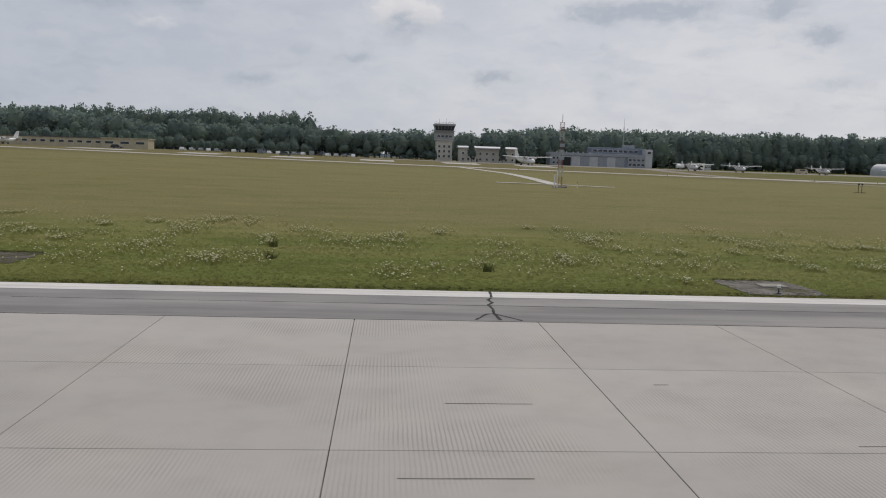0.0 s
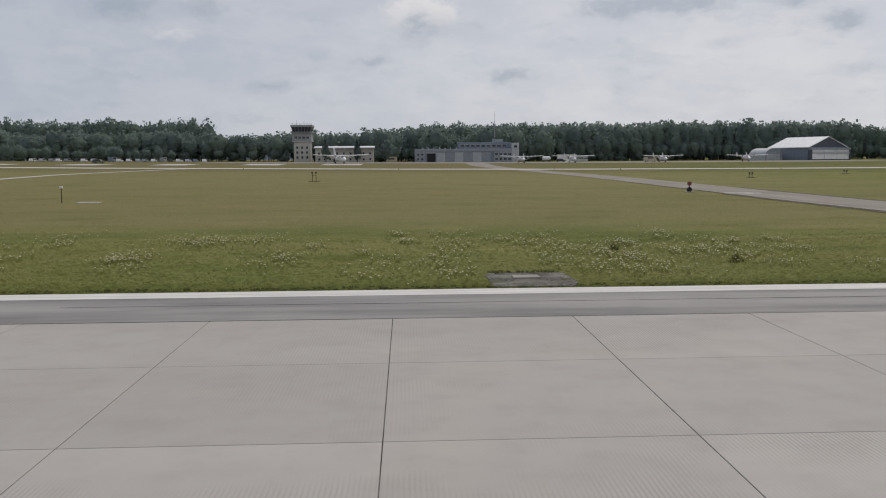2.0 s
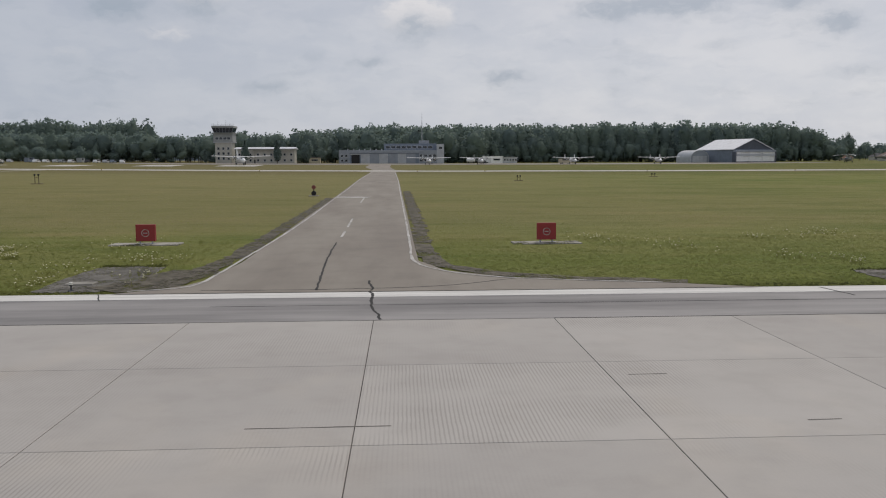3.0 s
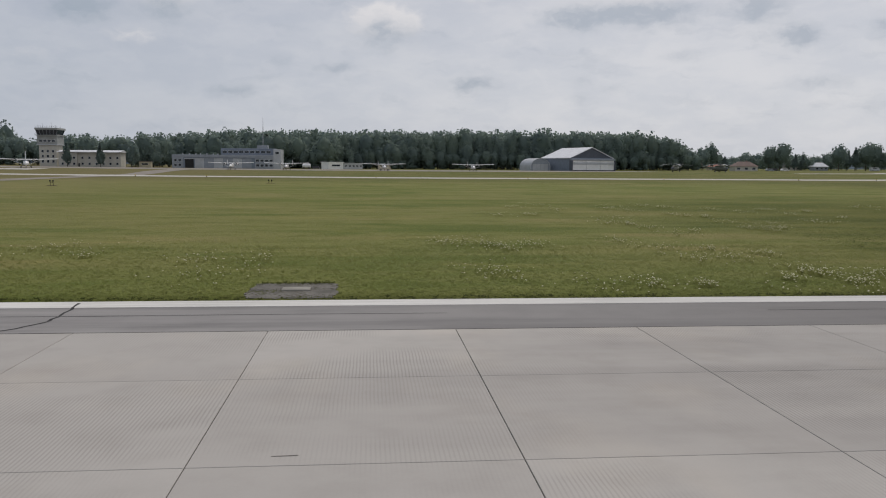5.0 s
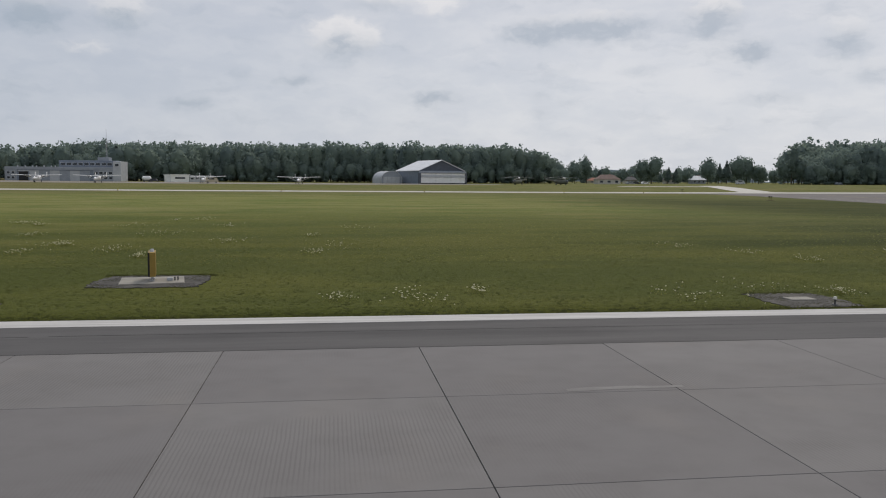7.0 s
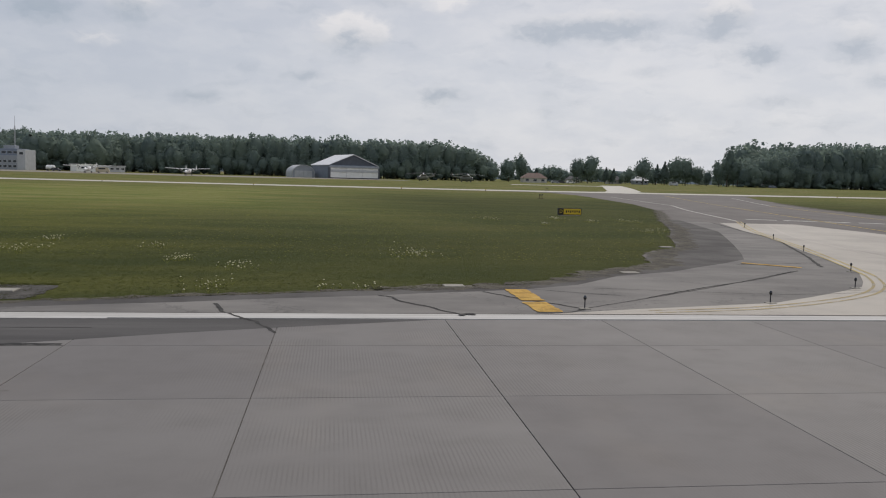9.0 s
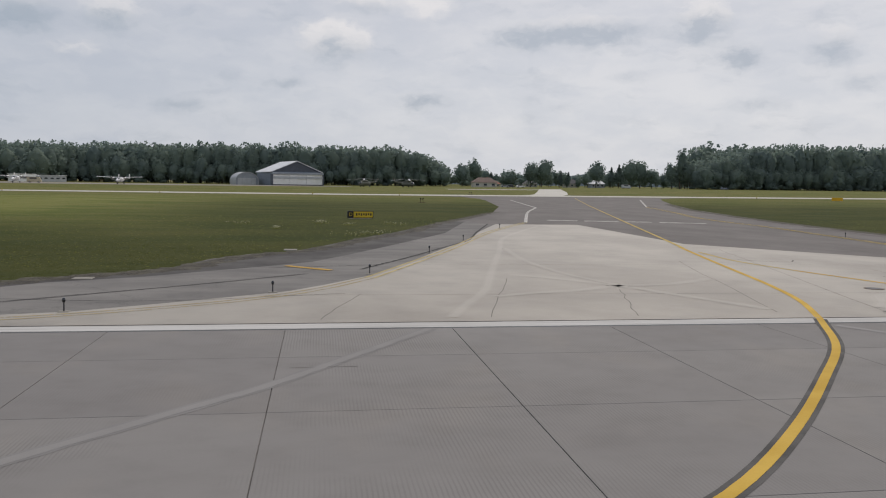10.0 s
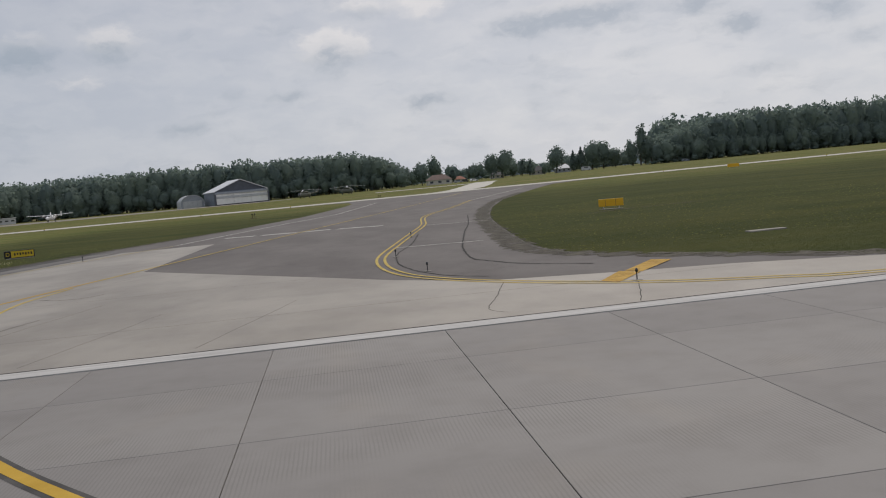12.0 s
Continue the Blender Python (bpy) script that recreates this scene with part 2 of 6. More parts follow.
def grass_material():
    m, n, p = start("mown_grass")
    s = n.add("ShaderNodeSeparateXYZ", p)
    far = n.ramp(s.outputs[1], 30.0, 90.0)
    big = n.noise(n.vec("MULTIPLY", p, (0.012, 0.045, 0.0)), 1.0, 4.0, 0.6)
    swath = n.noise(n.vec("MULTIPLY", p, (0.02, 0.28, 0.0)), 1.0, 4.0, 0.6)
    mid = n.noise(n.vec("MULTIPLY", p, (0.25, 0.5, 0.0)), 1.0, 5.0, 0.65)
    fine = n.noise(n.vec("MULTIPLY", p, (1.0, 1.0, 1.0)), 3.5, 5.0, 0.7)
    c = n.mix(n.ramp(big, 0.35, 0.65), (0.204, 0.202, 0.076), (0.152, 0.174, 0.050))
    c = n.mix(n.ramp(swath, 0.42, 0.7, 0.0, 0.5), c, (0.228, 0.208, 0.088))
    c = n.mix(n.ramp(mid, 0.45, 0.70, 0.0, 0.7), c, (0.112, 0.132, 0.030))
    clump = n.noise(n.vec("MULTIPLY", p, (0.8, 1.6, 0.0)), 1.0, 4.0, 0.7)
    c = n.mix(n.ramp(clump, 0.52, 0.72, 0.0, 0.6), c, (0.225, 0.22, 0.082))
    patch = n.noise(n.vec("MULTIPLY", p, (0.05, 0.11, 0.0)), 1.0, 6.0, 0.65)
    c = n.mix(n.ramp(patch, 0.50, 0.62, 0.0, 0.75), c, (0.112, 0.142, 0.034))
    c = n.mix(n.ramp(patch, 0.34, 0.47, 0.7, 0.0), c, (0.238, 0.208, 0.094))
    c = n.mix(n.ramp(s.outputs[1], 29.0, 44.0, 0.55, 0.0), c, (0.128, 0.152, 0.037))
    # brownish haze over the farther field, mixed into the grass colour
    c = n.mix(n.math("MULTIPLY", n.ramp(s.outputs[1], 42.0, 62.0, 0.0, 0.7), n.ramp(s.outputs[0], 240.0, 110.0)), c, (0.222, 0.192, 0.102))
    tuft = n.noise(n.vec("MULTIPLY", p, (0.11, 0.26, 0.0)), 1.0, 5.0, 0.62)
    c = n.mix(n.ramp(tuft, 0.30, 0.50, 0.55, 0.0), c, n.mix(1.0, c, (0.72, 0.80, 0.62), "MULTIPLY"))
    c = n.mix(n.ramp(tuft, 0.52, 0.72, 0.0, 0.55), c, n.mix(1.0, c, (1.22, 1.14, 1.12), "MULTIPLY"))
    # towards the junction: shade painted into the grass, along with a greener tone
    green_shade = n.math("MULTIPLY", n.ramp(n.math("MULTIPLY_ADD", patch, 60.0, s.outputs[0]), 262.0, 314.0), n.math("MAXIMUM", n.ramp(s.outputs[1], 55.0, 150.0, 1.0, 0.0), n.math("MULTIPLY", n.ramp(s.outputs[0], 325.0, 380.0), n.ramp(s.outputs[1], 150.0, 290.0, 1.0, 0.0))))
    c = n.mix(n.math("MULTIPLY", green_shade, 0.95), c, n.mix(n.ramp(n.math("MULTIPLY_ADD", patch, 60.0, s.outputs[0]), 346.0, 384.0), n.mix(n.ramp(patch, 0.36, 0.62), (0.100, 0.104, 0.022), (0.068, 0.079, 0.016)), n.mix(n.ramp(patch, 0.36, 0.62), (0.062, 0.067, 0.018), (0.038, 0.048, 0.012))))
    c = n.mix(n.ramp(s.outputs[1], 190.0, 260.0), c, n.mix(1.0, c, (0.80, 0.77, 0.80), "MULTIPLY"))
    c = n.mix(n.ramp(fine, 0.40, 0.72, 0.0, 0.55), c, n.mix(1.0, c, (0.55, 0.6, 0.5), "MULTIPLY"))
    c = n.mix(n.ramp(n.noise(p, 9.0, 3.0, 0.7), 0.5, 0.75, 0.0, 0.5), c, n.mix(1.0, c, (1.35, 1.3, 1.3), "MULTIPLY"))
    c = n.mix(1.0, c, (1.0, 1.0, 0.88), "MULTIPLY")
    return finish(m, n, c, 0.95, n.math("ADD", fine, mid), 0.8, 0.15, spec=0.1)


def leaf_material(name, a, b, c2, spread=0.75, through_light=0.62):
    m, n, p = start(name)
    rnd = n.add("ShaderNodeNewGeometry").outputs["Random Per Island"]
    big = n.noise(p, 0.055, 3.0, 0.5)
    c = n.mix(n.ramp(big, 0.35, 0.65), a, b)
    c = n.mix(n.ramp(rnd, 0.2, 1.0, 0.0, spread), c, c2)
    b = n.add("ShaderNodeBsdfPrincipled", c)
    b.inputs["Roughness"].default_value, b.inputs["Specular IOR Level"].default_value = 0.8, 0.1
    t = n.add("ShaderNodeBsdfTranslucent", c)
    mx = n.add("ShaderNodeMixShader", through_light, b.outputs[0], t.outputs[0])
    n.add("ShaderNodeOutputMaterial", mx.outputs[0])
    return m


MAT = {
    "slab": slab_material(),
    "joint": paving("joint_filler", (0.03, 0.028, 0.027), (0.27, 0.26, 0.245), (0.35, 0.35, 0.0)),
    "asphalt": paving("runway_asphalt", (0.19, 0.182, 0.178), (0.335, 0.32, 0.308), shade_wear=0.31),
    "asphalt_taxi": paving("taxiway_asphalt", (0.225, 0.198, 0.168), (0.285, 0.257, 0.217), (0.3, 0.06, 0.0)),
    "asphalt_old": paving("old_asphalt", (0.128, 0.116, 0.110), (0.170, 0.156, 0.147), (0.2, 0.08, 0.0), crackle=0.22),
    "asphalt_grey": paving("patched_asphalt", (0.142, 0.135, 0.129), (0.218, 0.207, 0.194), (0.15, 0.3, 0.0), crackle=0.3),
    "asphalt_dark": paving("shoulder_asphalt", (0.050, 0.046, 0.045), (0.105, 0.099, 0.095), (0.25, 0.2, 0.0)),
    "apron": paving("apron_concrete", (0.215, 0.184, 0.145), (0.335, 0.298, 0.246), (0.11, 0.075, 0.0), rough=0.45, blotch=0.5),
    "pale": paving("pale_concrete", (0.48, 0.46, 0.41), (0.60, 0.575, 0.52), (0.05, 0.3, 0.0)),
    "gravel": paving("pad_gravel", (0.085, 0.079, 0.066), (0.185, 0.172, 0.148), (1.2, 1.2, 0.0), 14.0, cover=(0.45, 1.0), shade_wear=0.5),
    "earth": paving("bare_earth", (0.05, 0.044, 0.028), (0.15, 0.132, 0.098), (2.2, 2.2, 0.0), 6.0, cover=(0.2, 1.0)),
    "soil": paving("dark_soil", (0.045, 0.038, 0.027), (0.10, 0.09, 0.066), (0.9, 0.9, 0.0), 6.0, cover=(0.1, 1.0)),
    "pad": paving("pad_concrete", (0.24, 0.225, 0.195), (0.34, 0.32, 0.28), (0.8, 0.8, 0.0)),
    "white_line": paving("white_paint", (0.56, 0.545, 0.51), (0.75, 0.735, 0.695), (0.15, 5.0, 0.0), shade_wear=0.76),
    "yellow_line": paving("yellow_paint", (0.52, 0.32, 0.04), (0.62, 0.40, 0.07), (0.4, 0.4, 0.0)),
    "yellow_worn": paving("worn_yellow_paint", (0.42, 0.34, 0.16), (0.54, 0.44, 0.21), (0.6, 0.6, 0.0), cover=(0.7, 1.0)),
    "yellow_faint": paving("faint_yellow_paint", (0.40, 0.32, 0.16), (0.50, 0.41, 0.21), (0.6, 0.6, 0.0), cover=(0.12, 0.75)),
    "pad_broken": paving("broken_pad_concrete", (0.25, 0.235, 0.20), (0.42, 0.395, 0.345), (0.8, 0.8, 0.0), 12.0, cover=(0.1, 1.0)),
    "yellow_mid": paving("faded_yellow_paint", (0.48, 0.35, 0.09), (0.58, 0.44, 0.13), (0.6, 0.6, 0.0), cover=(0.8, 1.0)),
    "chevron": paving("worn_orange_paint", (0.44, 0.26, 0.05), (0.58, 0.36, 0.08), (1.5, 1.5, 0.0), cover=(0.7, 1.0)),
    "white_worn": paving("worn_white_paint", (0.44, 0.43, 0.40), (0.58, 0.56, 0.53), (0.6, 0.6, 0.0), cover=(0.6, 1.0)),
    "scrub_dull": paving("scrubbed_concrete_edge", (0.212, 0.203, 0.198), (0.228, 0.219, 0.213), (0.35, 0.2, 0.0), blotch=0.25),
    "scrub_mid": paving("scrubbed_concrete", (0.238, 0.228, 0.221), (0.258, 0.247, 0.239), (0.35, 0.2, 0.0), blotch=0.25),
    "scrub_bright": paving("scrubbed_pale_concrete", (0.262, 0.251, 0.242), (0.286, 0.274, 0.264), (0.35, 0.2, 0.0), blotch=0.25),
    "smear": paving("pale_smear", (0.19, 0.182, 0.175), (0.24, 0.23, 0.22), (0.8, 0.8, 0.0)),
    "scrub_apron_edge": paving("scrubbed_apron_edge", (0.236, 0.205, 0.165), (0.355, 0.318, 0.266), (0.11, 0.075, 0.0), rough=0.45, blotch=0.4),
    "scrub_apron": paving("scrubbed_apron_concrete", (0.262, 0.230, 0.189), (0.378, 0.342, 0.290), (0.11, 0.075, 0.0), rough=0.45, blotch=0.3),
    "tar": paving("crack_sealant", (0.018, 0.018, 0.018), (0.05, 0.048, 0.046), (2.0, 2.0, 0.0)),
    "border": paving("black_border_paint", (0.06, 0.058, 0.055), (0.11, 0.105, 0.10), (0.8, 0.8, 0.0)),
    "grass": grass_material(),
    "blade": leaf_material("grass_blades", (0.194, 0.204, 0.052), (0.152, 0.180, 0.040), (0.226, 0.224, 0.078)),
    # dark green blades; near the junction this colour also carries painted shade
    "blade_dark": leaf_material("lush_grass_blades", (0.078, 0.090, 0.020), (0.057, 0.071, 0.015), (0.10, 0.105, 0.029)),
    "petal": plain("white_petals", (0.68, 0.64, 0.42), 0.7),
    # tree greens paled and blued: the air's haze is put into the leaf colour
    "leaf": leaf_material("hazed_woodland_leaves", (0.165, 0.218, 0.208), (0.185, 0.242, 0.212), (0.22, 0.278, 0.222), 0.8, 0.5),
    "leaf_dark": leaf_material("hazed_conifer_needles", (0.14, 0.188, 0.182), (0.155, 0.204, 0.185), (0.175, 0.225, 0.188), 0.7, 0.5),
    "bark": plain("bark", (0.10, 0.085, 0.065), 0.9),
    "plaster_wall": plain("cream_plaster", (0.50, 0.48, 0.425), 0.85, 0.08),
    "beige_wall": plain("beige_plaster", (0.45, 0.40, 0.29), 0.85, 0.08),
    "grey_panel": plain("grey_cladding", (0.285, 0.31, 0.345), 0.55, 0.08),
    "blue_panel": plain("blue_grey_cladding", (0.19, 0.222, 0.27), 0.5, 0.08),
    "slate_panel": plain("dark_slate_cladding", (0.09, 0.10, 0.122), 0.55, 0.08),
    "light_panel": plain("light_grey_cladding", (0.44, 0.455, 0.475), 0.5, 0.07),
    "door_white": plain("white_door_sheet", (0.80, 0.80, 0.78), 0.55, 0.05),
    "roof_metal": plain("bright_roof_sheet", (0.66, 0.67, 0.69), 0.45, 0.08),
    "dark_roof": plain("dark_roofing", (0.10, 0.10, 0.105), 0.8),
    "red_tile": plain("red_roof_tiles", (0.30, 0.13, 0.09), 0.8),
    "glass": plain("dark_window_glass", (0.03, 0.036, 0.045), 0.12, 0.1, spec=0.6),
    "steel": plain("galvanised_steel", (0.42, 0.43, 0.44), 0.45, 0.1, metal=0.6),
    "dark_steel": plain("dark_steel", (0.05, 0.05, 0.055), 0.5, 0.1),
    "red": plain("red_paint", (0.30, 0.042, 0.042), 0.55),
    "tower_grey": plain("weathered_grey_plaster", (0.30, 0.31, 0.30), 0.8, 0.08),
    "faded_red": plain("faded_red_paint", (0.22, 0.075, 0.065), 0.65),
    "white": plain("white_paint_gloss", (0.74, 0.74, 0.73), 0.4, 0.05),
    "yellow": plain("yellow_sign_face", (0.62, 0.44, 0.03), 0.5, 0.06),
    "orange": plain("orange_yellow_paint", (0.72, 0.40, 0.02), 0.5, 0.06),
    # yellow sign box with the shadow on its side painted in
    "amber": plain("shaded_amber_paint", (0.30, 0.20, 0.045), 0.55, 0.15),
    "seam": paving("joint_mortar", (0.12, 0.112, 0.10), (0.19, 0.178, 0.16), (0.8, 0.8, 0.0)),
    "dull_tile": plain("faded_roof_tiles", (0.20, 0.145, 0.125), 0.85),
    "black": plain("black_paint", (0.02, 0.02, 0.021), 0.5),
    "olive": plain("olive_drab_paint", (0.13, 0.135, 0.11), 0.6),
    "camo_grey": plain("grey_aircraft_paint", (0.30, 0.32, 0.33), 0.5),
    "rubber": plain("tyre_rubber", (0.025, 0.025, 0.025), 0.85),
    "lamp_glass": plain("lamp_glass", (0.72, 0.70, 0.62), 0.2, 0.05, spec=0.6),
    "rust": plain("rusty_iron", (0.10, 0.07, 0.05), 0.85),
    # blue haze of the distance, painted as the hills' own colour
    "hill": plain("hazed_far_hills", (0.30, 0.36, 0.43), 1.0, 0.06, 0.004, 0.03),
}


# ---- mesh tools ----
class Mesh:
    """Vertices and faces of one part."""

    def __init__(self):
        self.v, self.f = [], []

    def add(self, vs, fs):
        o = len(self.v)
        self.v += [tuple(p) for p in vs]
        self.f += [tuple(i + o for i in q) for q in fs]
        return self

    def box(self, x0, y0, z0, x1, y1, z1, c=0.0):
        """A box; c chamfers the upper edges."""
        if c <= 0:
            vs = [(x, y, z) for z in (z0, z1) for y in (y0, y1) for x in (x0, x1)]
            return self.add(vs, [(0, 2, 3, 1), (4, 5, 7, 6), (0, 1, 5, 4), (1, 3, 7, 5), (3, 2, 6, 7), (2, 0, 4, 6)])
        rings = [(0, z0), (0, z1 - c), (c, z1)]
        vs = [p for i, z in rings for p in ((x0 + i, y0 + i, z), (x1 - i, y0 + i, z), (x1 - i, y1 - i, z), (x0 + i, y1 - i, z))]
        fs = [(3, 2, 1, 0), (8, 9, 10, 11)] + [(4 * r + k, 4 * r + (k + 1) % 4, 4 * r + 4 + (k + 1) % 4, 4 * r + 4 + k) for r in (0, 1) for k in range(4)]
        return self.add(vs, fs)

    def tube(self, p0, p1, r0, r1=None, n=8):
        r1 = r0 if r1 is None else r1
        p0, p1 = Vector(p0), Vector(p1)
        q = (p1 - p0).to_track_quat("Z", "Y")
        vs = []
        for p, r in ((p0, r0), (p1, r1)):
            vs += [p + q @ Vector((r * math.cos(2 * math.pi * k / n), r * math.sin(2 * math.pi * k / n), 0)) for k in range(n)]
        fs = [(k, (k + 1) % n, n + (k + 1) % n, n + k) for k in range(n)] + [tuple(range(n))[::-1], tuple(range(n, 2 * n))]
        return self.add(vs, fs)

    def loft(self, rings):
        """Rings of points, each of the same count, joined and capped."""
        n = len(rings[0])
        vs = [p for r in rings for p in r]
        fs = [(i * n + k, i * n + (k + 1) % n, (i + 1) * n + (k + 1) % n, (i + 1) * n + k) for i in range(len(rings) - 1) for k in range(n)]
        fs += [tuple(range(n))[::-1], tuple(range((len(rings) - 1) * n, len(rings) * n))]
        return self.add(vs, fs)

    def prism(self, poly, y0, y1):
        """A polygon in x and z, pulled along y."""
        n = len(poly)
        vs = [(x, y0, z) for x, z in poly] + [(x, y1, z) for x, z in poly]
        return self.add(vs, [tuple(range(n)), tuple(range(n, 2 * n))[::-1]] + [((k + 1) % n, k, n + k, n + (k + 1) % n) for k in range(n)])

    def prism_x(self, poly, x0, x1):
        """A polygon in y and z, pulled along x."""
        n = len(poly)
        vs = [(x0, y, z) for y, z in poly] + [(x1, y, z) for y, z in poly]
        return self.add(vs, [tuple(range(n))[::-1], tuple(range(n, 2 * n))] + [(k, (k + 1) % n, n + (k + 1) % n, n + k) for k in range(n)])

    def data(self, name, material, smooth=False):
        me = bpy.data.meshes.new(name)
        me.from_pydata([(x * U, y * U, z * U) for x, y, z in self.v], [], self.f)
        me.materials.append(MAT[material])
        if smooth:
            me.polygons.foreach_set("use_smooth", [True] * len(me.polygons))
        me.update()
        return me


def place(x, y, z, turn=0.0):
    """A pose in the world from a place in the plan."""
    return pose(x * U, y * U, z * U, 0, 0, turn)


def part(name, b, material, parent=None, label="", smooth=False):
    ob = new(name, b.data(name, material, smooth))
    if parent is not None:
        ob.parent = parent
    return tagged(ob, label)


def thing(name, x, y, z, label, category, group="", turn=0.0, kind=""):
    ob = new(name)
    ob.empty_display_size = 0.3
    ob.matrix_basis = place(x, y, z, turn)
    return tagged(ob, label, category, group, kind)


def arrays(name, verts, faces, material, parent=None):
    """A mesh from numpy arrays; all faces have one count of corners."""
    me = bpy.data.meshes.new(name)
    nv, nf, k = len(verts), len(faces), faces.shape[1]
    me.vertices.add(nv)
    me.vertices.foreach_set("co", np.ascontiguousarray(verts * U, np.float32).ravel())
    me.loops.add(nf * k)
    me.loops.foreach_set("vertex_index", np.ascontiguousarray(faces, np.int32).ravel())
    me.polygons.add(nf)
    me.polygons.foreach_set("loop_start", np.arange(0, nf * k, k, dtype=np.int32))
    me.update(calc_edges=True)
    me.materials.append(MAT[material])
    ob = new(name, me)
    if parent is not None:
        ob.parent = parent
    return ob


def foliage(name, v, f, material, parent, n=None):
    """A leafy mesh; with n the shading follows the clump and not the single leaf."""
    ob = arrays(name, v, f, material, parent)
    ob.data.polygons.foreach_set("use_smooth", np.ones(len(f), bool))
    if n is not None:
        ob.data.normals_split_custom_set_from_vertices(n / np.linalg.norm(n, axis=1)[:, None])
    return ob


# ---- the lie of the land ----
LAND_X = [-4000, -300, -150, -50, 0, 50, 100, 160, 250, 400, 520, 800, 4000]
FIELD_Z = [4.71, 4.71, 3.97, 2.51, 1.85, 1.34, 0.82, 0.38, 0.16, 0.16, 0.60, 1.78, 1.78]
APRON_Z = [4.6, 4.6, 4.1, 3.1, 2.65, 2.3, 1.95, 1.65, 1.5, 1.5, 1.85, 2.6, 2.6]


def lie(x, y):
    """Height of the ground: flat by the runway, swelling gently over the field, rising again to the aprons and woods."""
    x, y = np.asarray(x, float), np.asarray(y, float)
    s = np.clip((y - np.interp(x, [200, 340], [60, 150])) / np.interp(x, [200, 340], [130, 150]), 0, 1)
    field = np.interp(x, LAND_X, FIELD_Z) * s * s * (3 - 2 * s)
    apron = np.interp(x, LAND_X, APRON_Z) + np.clip(y - 205, 0, 400) * 0.0018
    k = np.clip((y - 310) / 120, 0, 1)
    return field + (apron - field) * k * k * (3 - 2 * k)


def lz(x, y):
    return float(lie(x, y))


def smooth_line(pts, step=1.0):
    """A curve through the given plan points."""
    p = [np.array(q, float) for q in pts]
    p = [2 * p[0] - p[1]] + p + [2 * p[-1] - p[-2]]
    out = []
    for i in range(1, len(p) - 2):
        k = max(2, int(np.linalg.norm(p[i + 1] - p[i]) / step))
        for j in range(k):
            t = j / k
            a, b, c, d = p[i - 1], p[i], p[i + 1], p[i + 2]
            out.append(0.5 * (2 * b + (c - a) * t + (2 * a - 5 * b + 4 * c - d) * t * t + (3 * b - a - 3 * c + d) * t ** 3))
    return out + [p[-2]]


def ribbon(b, pts, width, dz, step=1.0, curve=True, ragged=0.0):
    """A painted or poured line on the ground."""
    line = smooth_line(pts, step) if curve else [np.array(q, float) for q in pts]
    vs = []
    for i, q in enumerate(line):
        d = line[min(i + 1, len(line) - 1)] - line[max(i - 1, 0)]
        d = np.array((-d[1], d[0])) / max(1e-6, np.hypot(*d))
        for s in (0.5, -0.5):
            w = width * s * (1 + ragged * random.uniform(-1, 1))
            x, y = q + d * w
            vs.append((x, y, lz(x, y) + (dz(x, y) if callable(dz) else dz)))
    return b.add(vs, [(2 * i, 2 * i + 1, 2 * i + 3, 2 * i + 2) for i in range(len(line) - 1)])


def over(x, y):
    """Height of paint just above the paving at a place."""
    if y < 26.35:
        return 0.004
    if y < 27.52:
        return 0.017
    return 0.036 if 136 < x < 158 else 0.031


def over_paint(x, y):
    return over(x, y) + 0.005


def sheet(rows, dz, step=3.0, across=5):
    """A paved strip from rows of (y, x left, x right), laid on the ground."""
    ys = [r[0] for r in rows]
    yy = sorted(set(np.round(np.arange(ys[0], ys[-1], step), 3).tolist() + ys))
    b = Mesh()
    vs = []
    for y in yy:
        l, r = np.interp(y, ys, [q[1] for q in rows]), np.interp(y, ys, [q[2] for q in rows])
        for k in range(across + 1):
            x = l + (r - l) * k / across
            vs.append((x, y, lz(x, y) + dz))
    n = across + 1
    return b.add(vs, [(i * n + k, i * n + k + 1, (i + 1) * n + k + 1, (i + 1) * n + k) for i in range(len(yy) - 1) for k in range(across)])


def structure(name, b, material, label, category="", smooth=False):
    return tagged(part(name, b, material, None, label, smooth), category=category, kind="structure")


# ---- ground ----
def ground():
    xs = np.unique(np.concatenate([[-4500, -3000, -1800, -1000, -600], np.arange(-400, 1001, 10), [1300, 2000, 3000, 4500]])).astype(float)
    ys = np.unique(np.concatenate([[-4500, -2000, -800, -300, -100, -40, 27.4, 27.55, 30, 35, 40, 45, 50], np.arange(55, 701, 5), [850, 1200, 2000, 3000, 4500]])).astype(float)
    X, Y = np.meshgrid(xs, ys)
    Z = lie(X, Y) - 0.02
    Z[Y < 27.5] = -0.35
    v = np.stack([X.ravel(), Y.ravel(), Z.ravel()], 1)
    n, m = len(xs), len(ys)
    i = (np.arange(m - 1)[:, None] * n + np.arange(n - 1)[None, :]).ravel()
    ob = arrays("ground", v, np.stack([i, i + 1, i + n + 1, i + n], 1), "grass")
    tagged(ob, "wide airfield of mown yellow-green grass", "ground", kind="structure")
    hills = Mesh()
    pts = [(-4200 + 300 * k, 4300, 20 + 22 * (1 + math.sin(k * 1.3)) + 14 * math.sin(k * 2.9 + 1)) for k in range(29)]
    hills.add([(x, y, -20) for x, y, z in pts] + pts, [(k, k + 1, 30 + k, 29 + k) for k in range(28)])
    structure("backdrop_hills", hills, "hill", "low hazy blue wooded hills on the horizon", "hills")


ground()

